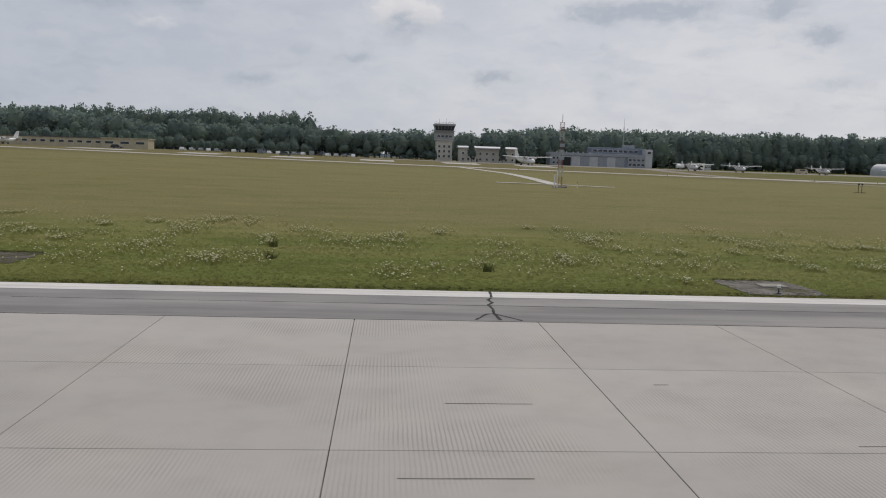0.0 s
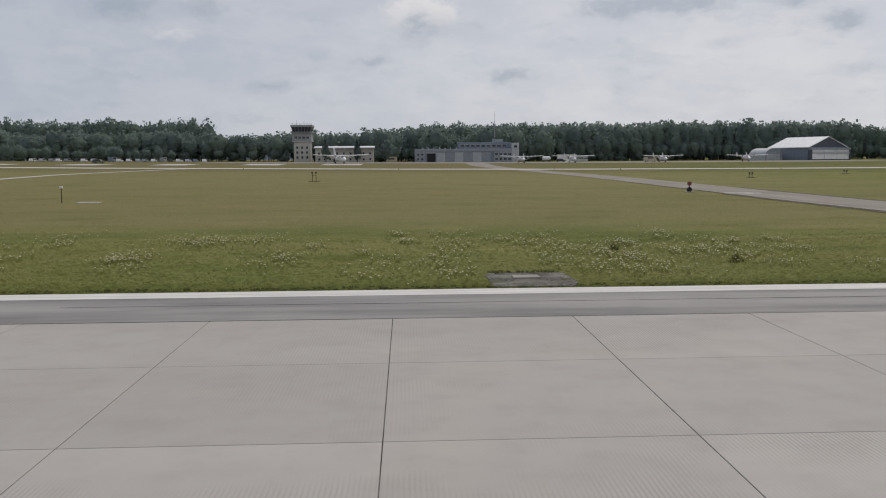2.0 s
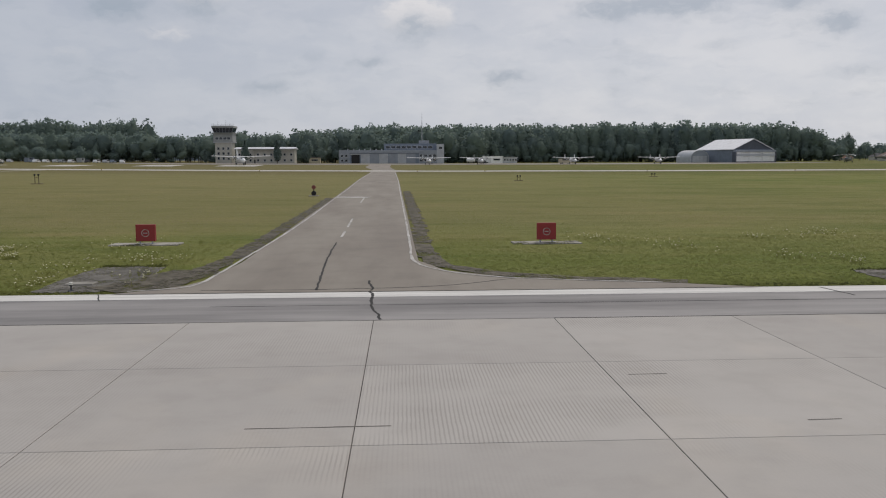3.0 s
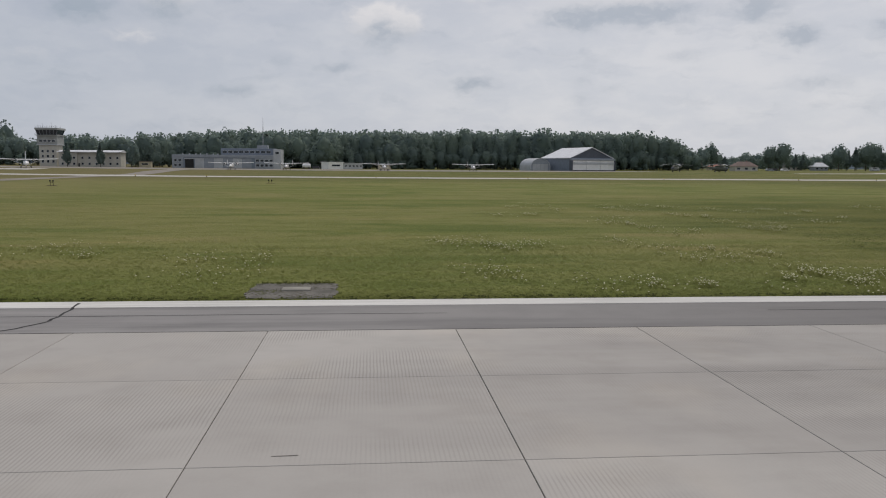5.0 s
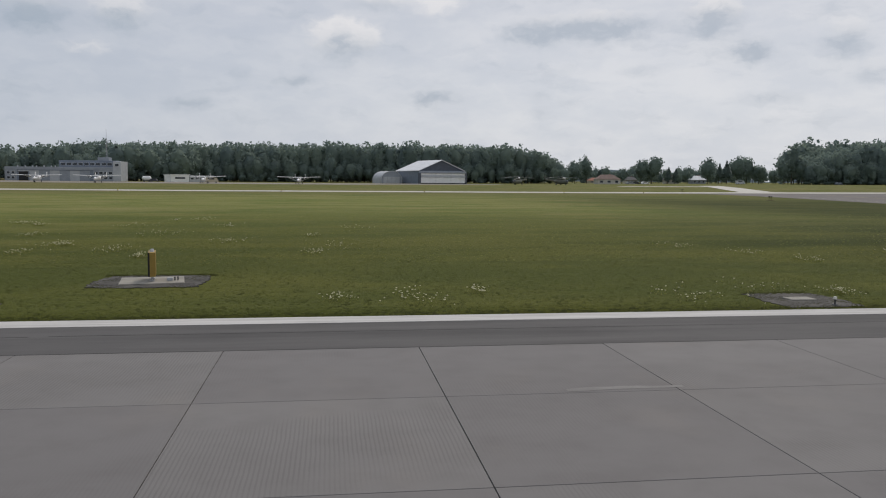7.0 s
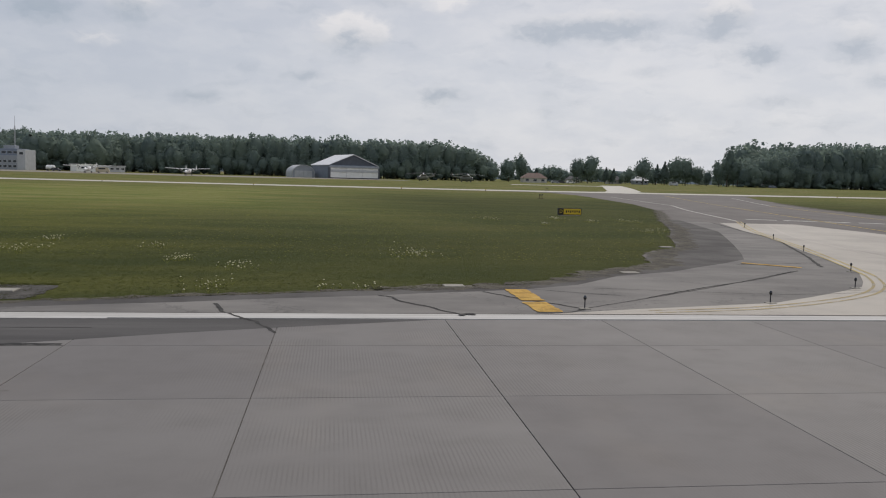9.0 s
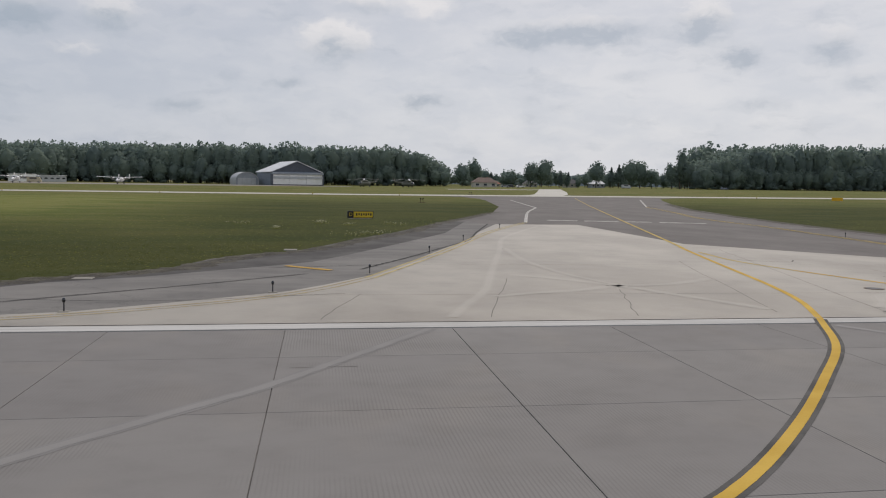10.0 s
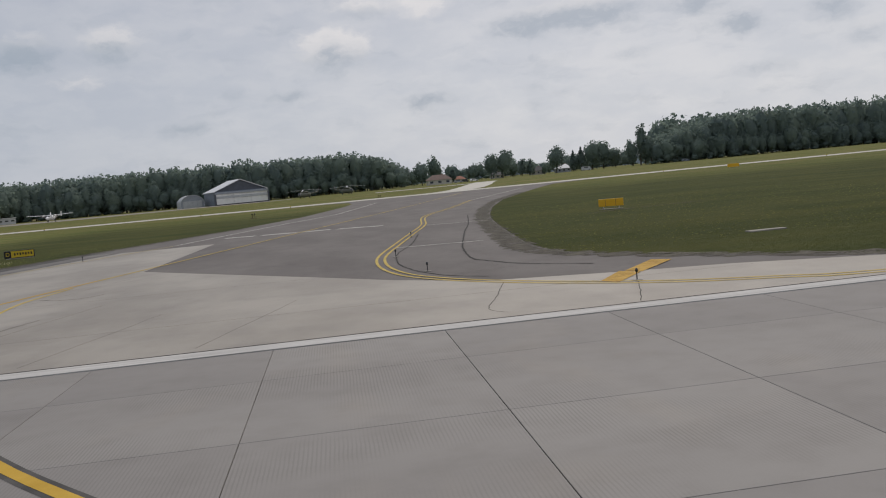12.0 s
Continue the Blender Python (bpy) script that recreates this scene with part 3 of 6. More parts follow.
# ---- runway ----
JOINT = 0.017
EDGE = 22.5
runway = tagged(new("runway"), "wide concrete runway of grooved square slabs", "runway", kind="structure")
bed = Mesh().box(-1500, -27.5, -0.4, 1600, 26.4, -0.03)
part("runway_bed", bed, "joint", runway)
rest = Mesh()
for r in (-4, -3, -2, -1, 0, 1):
    for k in range(-30, 100):
        rest.box(k * 5 + JOINT / 2, r * 5 - 2.5 + JOINT / 2, -0.05, k * 5 + 5 - JOINT / 2, r * 5 + 2.5 - JOINT / 2, 0.0, 0.006)
for y0, y1, x0, x1 in ((7.5, 22.5, -1500, -40), (7.5, 22.5, 460, 1600), (-22.5, 7.5, -1500, -150), (-22.5, 7.5, 500, 1600), (-27.5, -22.5, -1500, 1600), (22.5, 26.4, 455, 1600)):
    rest.box(x0 + JOINT, y0 + JOINT, -0.05, x1 - JOINT, y1 - JOINT, 0.0, 0.006)
tagged(part("distant_slabs", rest, "slab", runway), kind="stuff")
# asphalt margin between slabs and edge line, ending in a wedge
margin = Mesh()
margin.add([(-1500, EDGE + 0.01, 0), (348, EDGE + 0.01, 0), (352.5, 24.2, 0), (355, 25.0, 0), (359.9, 26.4, 0), (-1500, 26.4, 0),
            (-1500, EDGE + 0.01, -0.1), (348, EDGE + 0.01, -0.1), (352.5, 24.2, -0.1), (355, 25.0, -0.1), (359.9, 26.4, -0.1), (-1500, 26.4, -0.1)],
           [(0, 1, 2, 3, 4, 5), (1, 0, 6, 7), (2, 1, 7, 8), (3, 2, 8, 9), (4, 3, 9, 10)])
structure("runway_margin", margin, "asphalt", "grey asphalt margin streaked with dark tyre stains", "asphalt margin")
joint_line = Mesh()
for x0 in range(-40, 350, 10):
    ribbon(joint_line, [(x0, 22.5 + random.uniform(-0.01, 0.01)), (x0 + 5, 22.5), (x0 + 10, 22.5 + random.uniform(-0.01, 0.01))], random.uniform(0.03, 0.06), 0.003, 0.8, ragged=0.35)
    if x0 % 50 != 30:
        ribbon(joint_line, [(x0, 24.95), (x0 + 5, 24.95 + random.uniform(-0.03, 0.03)), (x0 + 10, 24.95)], random.uniform(0.03, 0.07), 0.003, 0.8, ragged=0.4)
structure("margin_joints", joint_line, "tar", "dark sealed joints along the asphalt margin", "joint")
line = Mesh()
line.box(-1500, 26.38, -0.06, 350, 27.5, 0.012)
structure("edge_line", line, "white_line", "broad white painted runway edge line", "runway marking")
line = Mesh()
line.box(350, 26.5, -0.06, 1600, 27.36, 0.012)
structure("edge_line", line, "white_line", "white painted edge line running across the junction", "runway marking")

# ---- side taxiway and parallel taxiway ----
side = sheet([(27.4, 136.2, 158), (28.4, 137.5, 155.6), (29.2, 138.2, 153), (30.4, 138.6, 149.7), (32.5, 138.7, 147.5), (35.7, 138.9, 146.5), (44, 138.8, 146.4), (66, 138.4, 146.2), (105, 137.9, 145.8), (160, 137.2, 145.2), (270, 135.8, 143.8), (283, 130, 150), (309, 130, 150), (318, 135, 143.6), (371, 129.5, 140.5), (419, 129.9, 140.3)], 0.03)
structure("side_taxiway", side, "asphalt_taxi", "narrow grey-brown asphalt taxiway leading to the apron", "taxiway")
edging = Mesh()
ribbon(edging, [(136.6, 27.9), (138.1, 28.5), (138.6, 29.5), (138.7, 31.5), (138.75, 36), (138.8, 55), (138.3, 90), (138.0, 120), (137.3, 170), (136.2, 268)], 0.12, 0.045, ragged=0.4)
ribbon(edging, [(155.0, 28.6), (149.6, 30.3), (147.4, 32.4), (146.3, 35.7), (146.2, 44), (146.0, 66), (145.6, 105), (145.0, 165), (143.6, 268)], 0.12, 0.045, ragged=0.4)
structure("taxiway_edge_line", edging, "white_worn", "worn whitish kerb lines along the side taxiway", "taxiway marking")
verge = Mesh()
ribbon(verge, [(137.4, 28.6), (138.1, 36), (138.2, 42), (137.9, 67), (137.6, 95)], 0.95, 0.02, 0.7, ragged=0.4)
ribbon(verge, [(135.6, 28.4), (136.9, 30.2), (137.5, 33.5)], 2.2, 0.016, 0.6, ragged=0.3)
ribbon(verge, [(156, 28.9), (150.3, 31.0), (148.0, 33.5), (147.0, 37), (146.9, 55), (146.7, 80), (146.4, 112)], 0.95, 0.02, 0.7, ragged=0.4)
structure("gravel_verge", verge, "earth", "bare earthy gravel verges beside the side taxiway", "verge")
tape = Mesh()
ribbon(tape, [(138.1, 96.4), (142.0, 95.4)], 2.0, 0.05, 0.4, ragged=0.35)
ribbon(tape, [(142.35, 47.0), (142.3, 51)], 0.14, 0.05)
ribbon(tape, [(142.25, 54.0), (142.1, 62)], 0.14, 0.05)
ribbon(tape, [(141.6, 84), (141.5, 96)], 0.16, 0.05)
structure("holding_line", tape, "white_worn", "faded white holding bar on the side taxiway", "taxiway marking")
par = Mesh()
xs = list(range(-1200, 1600, 20))
ribbon(par, [(x, 296.0) for x in xs], 26.0, 0.05, 20.0, curve=False)
structure("parallel_taxiway", par, "pale", "pale concrete taxiway running parallel to the runway", "taxiway")
aprn = sheet([(415, 40, 310), (425, 20, 330), (470, -20, 400), (506, -20, 400)], 0.04, 15.0, 24)
structure("aircraft_apron", aprn, "asphalt_taxi", "grey-brown asphalt aircraft apron before the buildings", "apron")
paths = Mesh()
ribbon(paths, [(26.2, 284), (27.0, 200), (27.4, 160), (27.3, 128)], 2.3, 0.04)
ribbon(paths, [(18, 129.5), (26, 128.5), (36, 125.8)], 1.6, 0.05)
structure("mast_access_path", paths, "pale", "pale concrete path to the lattice mast", "path")
far_pads = Mesh()
ribbon(far_pads, [(-285, 374), (-190, 374)], 36, 0.06, 10.0)
for x0, x1, y0 in ((-136, -110, 374), (-87, -70, 366), (-49, -32, 372), (-11, 4.5, 378), (27, 44, 384), (62, 80, 388)):
    ribbon(far_pads, [(x0, y0), (x1, y0)], 27, 0.06, 5.0)
structure("dispersal_pads", far_pads, "pale", "pale concrete parking pads in the far grass", "apron")

# ---- junction ----
LEFT = [(27.36, 338), (28.2, 342), (29.4, 345.9), (31.4, 353.9), (33.2, 359), (34.1, 363), (35.5, 366.0), (38, 367.8), (40.6, 369.8), (42.4, 373.0), (45, 374), (49, 375), (52, 376.8), (54.4, 379.7), (58, 381), (65.3, 383.6), (74, 387.4), (93, 394.2), (105, 399), (128, 407.8), (162, 416.3), (197, 421.8), (218, 425), (240, 427.5), (268, 427), (278, 420), (284, 402)]
RIGHT = [(27.36, 464), (29, 456), (31, 447.4), (32.5, 443.4), (34.2, 441.8), (36.9, 439.5), (40.4, 436.9), (43.6, 435.1), (45.6, 434.3), (49, 433.9), (53.5, 434.0), (64.6, 435.3), (75, 436.6), (87, 438.3), (97, 440), (121, 445), (155, 453.8), (196, 467.6), (235, 482), (262, 493), (276, 505), (284, 526)]


def between(rows, y):
    return float(np.interp(y, [r[0] for r in rows], [r[1] for r in rows]))


ys = sorted({r[0] for r in LEFT} | {r[0] for r in RIGHT})
structure("junction_taxiway", sheet([(y, between(LEFT, y), between(RIGHT, y)) for y in ys], 0.012, 3.0, 14), "asphalt_old", "old reddish-grey asphalt exit taxiway opening off the runway", "taxiway")
INNER = [(27.4, 343), (28.2, 346.4), (28.9, 348.9), (29.5, 351.6), (30.3, 354), (31.3, 358), (32.0, 359.9), (32.7, 362.3), (33.5, 364.4), (34.9, 366.8), (38.2, 369.7), (40.3, 373.3), (42.7, 375.8), (44.5, 377.9), (47.2, 380.6), (51, 382.4), (57.9, 385.4), (68, 389.6), (74.2, 392.1), (82.4, 394.2), (97, 398)]
ys = [r[0] for r in INNER]
structure("junction_margin", sheet([(y, between(INNER, y), np.interp(y, [27.4, 28.5, 30, 34.5, 41, 53, 64.5, 82, 91, 97], [366, 367, 374, 380.5, 385, 389.5, 393.6, 400, 400.4, 398.6])) for y in ys], 0.018, 3.0, 8), "asphalt_grey", "lighter patched grey asphalt inside the junction's bend", "taxiway")
structure("junction_shoulder", sheet([(y, between(LEFT, y), between(INNER, y)) for y in (27.5, 28.2, 28.9, 29.5, 30.3, 31.3, 32.0, 32.7, 33.5, 34.9, 38.2, 40.3, 42.7, 44.5, 47.2, 51, 54, 57.9, 68, 74.2, 82.4, 97)], 0.017, 2.0, 4), "asphalt_dark", "dark fresh asphalt shoulder beside the grass", "taxiway shoulder")
soil = Mesh()
ribbon(soil, [(358, 33.0), (364.5, 34.9), (367.5, 37.4), (369.5, 39.6), (373.5, 42.8), (375.4, 46.5), (377.2, 51.0), (380.6, 55.5), (384.2, 64.5), (389.5, 77.0), (394.6, 93), (399.6, 106), (408, 128)], 1.5, 0.022, 0.5, ragged=0.6)
ribbon(soil, [(344, 28.9), (347.5, 29.8), (351, 31.0), (355, 32.0), (358.5, 33.2)], 0.6, 0.022, 0.4, ragged=0.7)
ribbon(soil, [(456, 29.3), (447.5, 31.2), (443.3, 32.8), (439.2, 37.1), (436.5, 40.7), (434.6, 43.8), (433.5, 46.4), (433.1, 49.5), (433.3, 54), (434.6, 65), (435.8, 75), (437.4, 87), (439.2, 97.5), (444.2, 121.5), (453, 155.5), (466.8, 196.5)], 1.7, 0.02, 0.5, ragged=0.5)
structure("soil_edge", soil, "soil", "bare brown soil along the shoulder's ragged grass edge", "verge")
CONC = [(27.4, 363.5, 456), (28.5, 367, 452), (30.1, 372.9, 446.5), (31.8, 375.5, 442.8), (33.9, 378.4, 437.9), (35, 379.8, 433.5), (36.8, 381.1, 428.2), (40.5, 383.4, 424.6), (45.9, 385.6, 420.6), (52.7, 387.9, 415.4), (61.6, 391.1, 408.7), (64.5, 392.3, 408.9), (76, 395.5, 409.2), (83, 397.7, 409.4), (90.6, 400.2, 409.5)]
structure("junction_concrete", sheet(CONC, 0.026, 2.0, 8), "apron", "pale tan concrete apron of the junction", "apron")
spur = sheet([(304, 446, 486), (309, 455, 478), (316, 462, 476), (332, 468.5, 483), (370, 480, 494), (404, 490, 502), (430, 497, 509)], 0.06)
ribbon(spur, [(443, 402), (470, 403.5), (494, 405)], 9, 0.07, 5.0)
structure("far_taxiway", spur, "pale", "pale concrete taxiway going on towards the village", "taxiway")

# ---- painted lines, cracks and scuffs ----
def marking(name, lines, width, material, label, dz=0.034, step=0.8, ragged=0.0):
    b = Mesh()
    for l in lines:
        ribbon(b, l, width, dz, step, ragged=ragged)
    return structure(name, b, material, label, "taxiway marking")


MAIN = [(383.5, 10.2), (386.8, 12.6), (389.6, 15.5), (392.7, 19.3), (395.4, 22.9), (397.7, 27.2), (399.6, 31.5), (401.2, 36.6), (402.6, 42), (404.9, 50.8), (407.0, 58.6)]
BACK = [(406.3, 54.0), (405.6, 48.0), (406.1, 42.3), (407.7, 34.8), (410.1, 27.5), (412.3, 22.9), (415.4, 18.4), (417.9, 15.4), (420.2, 12.9), (424, 9.6)]
marking("line_border", [MAIN[:6]], 0.43, "border", "black border of the yellow lead-off line", over)
marking("line_border", [BACK[4:]], 0.47, "border", "black border of the yellow lead-on line", over)
marking("lead_off_line", [MAIN[:6]], 0.225, "yellow_line", "bright yellow lead-off line curving from the runway", over_paint)
marking("lead_off_line", [MAIN[5:]], 0.24, "yellow_line", "slightly faded yellow lead-off line on the junction concrete", over_paint)
marking("lead_on_line", [BACK[2:]], 0.25, "yellow_line", "bright yellow lead-on line curving to the runway", over_paint)
marking("lead_on_line", [BACK[:3]], 0.2, "yellow_mid", "faded yellow lead-on line on the junction concrete", over_paint)
marking("taxiway_centre_line", [[(406.8, 57.5), (409.3, 66.5), (412.2, 77), (418.4, 99.5), (424.1, 120), (440, 177.5), (457.5, 240.3), (462, 256.5)]], 0.26, "yellow_mid", "yellow centre line of the exit taxiway", 0.04)
DOUBLE = [(367.3, 27.95), (371.3, 28.75), (375.2, 30.5), (378.6, 32.8), (381.2, 35.8), (383.3, 39.5), (386.3, 47.2), (389.9, 56.8), (394.9, 71.5), (398.6, 81), (404.7, 95)]
DOUBLE_R = [(450, 27.6), (440.1, 28.1), (437.5, 29.1), (434.1, 30.8), (430.8, 33.6), (428, 36.9), (426.3, 39.7), (425.3, 42.2), (424.7, 45.4), (424.5, 49), (424.7, 53), (425.3, 57), (426.3, 62.3), (428.9, 76), (431.3, 89), (434, 110.5), (441, 135), (450, 169)]
for line, gap, wide, paint in ((DOUBLE[:6], 0.22, 0.13, "yellow_faint"), (DOUBLE[5:], 0.22, 0.15, "yellow_worn"), (DOUBLE_R, 0.24, 0.17, "yellow_mid")):
    for side_off in (-gap, gap):
        pts = [np.array(p, float) for p in smooth_line(line, 1.5)]
        out = []
        for i, q in enumerate(pts):
            d = pts[min(i + 1, len(pts) - 1)] - pts[max(i - 1, 0)]
            out.append(q + np.array((-d[1], d[0])) / np.hypot(*d) * side_off)
        marking("taxiway_edge_stripe", [out], wide, paint, "worn pale yellow stripe of the double taxiway edge", 0.038)
marking("holding_bar", [[(409.2, 101.8), (412.8, 100.6)], [(413.6, 100.4), (417.6, 99.3)], [(418.3, 99.2), (421.6, 98.4)], [(422.4, 98), (427.3, 95.6)]], 1.5, "white_worn", "worn white dashed holding bar across the taxiway", 0.03, 0.4, 0.2)
marking("side_bar", [[(426.2, 60.3), (432.2, 59.0)], [(431.1, 87.3), (437.6, 85.5)]], 0.34, "white_worn", "faded pale cross bars on the taxiway shoulder", 0.032)
marking("taxiway_corner_line", [[(433.6, 226), (422.4, 156.4)], [(422.4, 156.4), (414, 130), (404.8, 95.3)], [(450, 169), (478.5, 243.5)]], 0.42, "white_worn", "faded corner lines at the far end of the taxiway", 0.04)
chev = Mesh()
ribbon(chev, [(363.72, 27.75), (363.66, 29.9)], 0.88, 0.04, 0.22, ragged=0.09)
ribbon(chev, [(363.74, 30.25), (363.72, 33.2)], 0.86, 0.04, 0.22, ragged=0.09)
for q in ([(431.9, 32.8), (432.4, 32.1), (434.1, 34.3), (433.5, 35.2)], [(433.7, 35.1), (434.2, 34.4), (436.7, 37.3), (436.0, 38.0)]):
    chev.add([(x, y, lz(x, y) + 0.04) for x, y in q], [(0, 1, 2, 3)])
ribbon(chev, [(379.3, 45.0), (381.6, 42.8)], 0.45, 0.04, 0.5, ragged=0.2)
structure("shoulder_chevron", chev, "chevron", "orange-yellow chevron bars painted on the paved shoulder", "runway marking")
def scrubbed(lines, width, edge, core, label, dz):
    """A line taken off the paving: a paler core with faint outer edges."""
    marking("scrubbed_line", lines, width, edge, label, dz, 0.4, 0.1)
    marking("scrubbed_line", lines, width * 0.6, core, label, dz + 0.004, 0.4, 0.12)


scrubbed([[(384.3, 26.3), (384.0, 25.8), (381.9, 22.6), (379.9, 19.6), (378.3, 17.7), (376.8, 15.9), (375.4, 14.2), (373.9, 12.7), (369, 9)]], 0.44, "scrub_dull", "scrub_mid", "pale trace of a scrubbed-off old line", 0.004)
scrubbed([[(397.5, 26.0), (398.6, 24.0), (399.6, 21.9), (401.0, 19.7), (402.7, 17.4), (403.9, 15.9), (405.8, 13.9), (408, 12), (412, 9)]], 0.42, "scrub_mid", "scrub_bright", "pale trace of a scrubbed-off old line", 0.004)
scrubbed([[(385.3, 28.2), (386.4, 31.3), (387.8, 35.1), (389.7, 42.7), (393.0, 55.8), (396.3, 68.7), (404, 87)], [(393.6, 57), (392.8, 48.7), (392.9, 42.0), (394.0, 36.5)]], 0.46, "scrub_apron_edge", "scrub_apron", "pale curved trace of an old line on the junction concrete", 0.03)
scrubbed([[(390.1, 40.7), (391.9, 39.0), (393.9, 36.3), (395.4, 33.1), (397.1, 29.3)], [(387.8, 33.1), (389.6, 34.0), (392.0, 34.9), (393.9, 36.2), (396.5, 36.7), (399.5, 38.7)]], 0.75, "scrub_apron_edge", "scrub_apron", "broad pale scrubbed band on the junction concrete", 0.029)
scrubbed([[(401.6, 29.4), (402.8, 30.8), (404.0, 32.6), (405.4, 33.0), (406.6, 31.2), (407.4, 30.1)]], 0.8, "scrub_apron_edge", "scrub_apron", "pale scrubbed patch around the manhole", 0.029)

seams = Mesh()
for a, b in (((386.6, 28.2), (389.6, 39)), ((391.6, 28.1), (393.6, 35)), ((397.0, 28.6), (401.9, 47.5)), ((401.1, 28.4), (409, 56.6)), ((407.2, 28.0), (411, 43)), ((412.4, 28), (414.8, 37)), ((417.6, 28), (420.2, 37)), ((381, 28), (382.6, 34))):
    a, b = np.array(a), np.array(b)
    pts = [a + (b - a) * k / 8 + np.array((random.uniform(-0.06, 0.06), 0)) for k in range(9)]
    ribbon(seams, pts, 0.03, 0.029, 1.0)
for y0 in (33.5, 45.5):
    l, r = [float(np.interp(y0, [q[0] for q in CONC], [q[k] for q in CONC])) for k in (1, 2)]
    ribbon(seams, [(l + 0.5, y0 + 0.3), ((l + r) / 2, y0 + random.uniform(-0.2, 0.2)), (r - 0.5, y0 - 0.3)], 0.03, 0.029, 2.0)
structure("concrete_seams", seams, "seam", "dark joints between the junction's concrete bays", "joint")


def crack(pts, width=0.09, dz=over, wild=0.032):
    """A sealed crack that wanders between the given points."""
    b = Mesh()
    fine = smooth_line(pts, 0.35)
    wild = 0.012 if width < 0.09 else 0.02 if math.dist(pts[0], pts[-1]) > 8 else wild
    fine = [q + np.array((random.gauss(0, wild), random.gauss(0, wild * 0.5))) * (0 < i < len(fine) - 1) for i, q in enumerate(fine)]
    ribbon(b, fine, width * 0.7, dz, 0.3, ragged=0.4)
    return structure("sealed_crack", b, "tar", "wandering dark sealed crack in the paving", "crack")


# cracks of the first slabs
for pts, w in (
        ([(35.0, 22.4), (34.6, 20.4), (34.85, 19.4), (34.7, 17.6)], 0.22),
        ([(4.3, 27.5), (4.0, 25.1), (4.0, 22.7)], 0.13),
        ([(3.3, 22.7), (3.9, 23.6), (4.6, 22.7)], 0.12),
        ([(45.1, 27.3), (45.2, 24.2)], 0.12),
        ([(46.0, 24.6), (46.5, 22.4)], 0.1),
        ([(64.7, 27.4), (64.8, 23), (64.9, 17.5), (65.0, 8)], 0.12),
        ([(69.9, 27.4), (69.9, 17.7), (70.0, 8)], 0.07),
        ([(74.9, 27.6), (74.8, 25.3)], 0.13),
        ([(74.6, 24.2), (74.8, 23.3), (74.7, 22.5)], 0.11),
        ([(144.6, 29.9), (144.8, 27.1), (144.9, 24.5), (145.2, 22.6)], 0.12),
        ([(142.9, 27.8), (142.5, 36), (142.3, 44)], 0.12),
):
    crack(pts, w)
# cracks by the side taxiway and beyond
for pts, w in (
        ([(139, 28.0), (142.8, 27.9), (147, 28.4), (150, 30.1)], 0.08),
        ([(135.8, 27.45), (136.3, 26.2)], 0.06),
        ([(160, 27.3), (160.3, 25.6)], 0.1),
        ([(163, 27.3), (163.6, 24.2)], 0.08),
        ([(218.6, 27.2), (218.7, 24.2), (217.9, 22.6)], 0.13),
        ([(259.8, 26.2), (259.6, 24.7)], 0.2),
        ([(260.5, 26.2), (260.5, 25.4)], 0.15),
        ([(284.7, 27.9), (284.6, 25.7), (285.1, 24.5), (285.1, 22.8)], 0.13),
        ([(281.5, 24.7), (289.5, 24.9)], 0.07),
        ([(352.7, 29.2), (353.2, 27.6), (354.4, 25.7), (355.0, 24.2)], 0.16),
        ([(358.2, 31.3), (358.7, 30.9), (358.8, 30.2), (359.6, 29.0), (360.2, 27.8), (360.8, 27.2)], 0.15),
        ([(344.5, 22.6), (349.9, 22.7)], 0.3),
):
    crack(pts, w)
# cracks at the shoulder
for pts, w in (
        ([(362.3, 32.6), (363.4, 30.7), (364.2, 29.7), (365.0, 28.6)], 0.13),
        ([(363.2, 27.6), (364.2, 27.65), (365.1, 28.4)], 0.09),
        ([(364.2, 33.5), (366.5, 32.2), (367.6, 31.8)], 0.08),
        ([(364.8, 28.3), (370, 32.4), (374.4, 36.0), (380, 41)], 0.06),
        ([(367.2, 33.8), (375, 32.5), (382, 34.2)], 0.06),
        ([(399.4, 91), (395.2, 75.5), (392.5, 65), (389, 56.5), (386, 49.5), (384.2, 45.7), (383.1, 43.3)], 0.26),
        ([(368.5, 31.3), (372.1, 34.3), (376, 37.3), (380.5, 41.3)], 0.1),
        ([(378.5, 44), (384, 45.5)], 0.1),
        ([(400.8, 28.2), (401.8, 27.7), (402.6, 27.5)], 0.1),
        ([(406.0, 28.3), (406.4, 29.8), (409.2, 39.5)], 0.07),
        ):
    crack(pts, w)
# cracks on the junction
for pts, w in (
        ([(438.2, 102), (436.6, 92), (435, 82.2), (433, 72), (431.7, 64.6), (430.4, 57), (429.7, 51.6), (429.4, 47.1), (430.0, 44.6), (431.1, 41.9), (433.6, 38.9)], 0.15),
        ([(429.2, 74), (428.2, 67), (427.3, 61.5), (425.9, 55.2), (425.4, 49.1), (425.6, 45.7), (426.1, 43.0), (427.0, 40.4), (428.6, 38.1)], 0.11),
        ([(433.0, 31.7), (432.3, 29.7), (431.5, 27.6)], 0.04),
        ([(428.7, 35.6), (427.7, 32.0), (426.9, 29.3), (427.3, 28.2)], 0.04),
        ([(401.0, 28.5), (401.6, 27.9), (403.0, 27.5)], 0.13),
        ([(406.2, 48.6), (407.4, 47.4), (408.8, 47.2), (409.6, 48.2)], 0.08),
):
    crack(pts, w)
blob = Mesh()
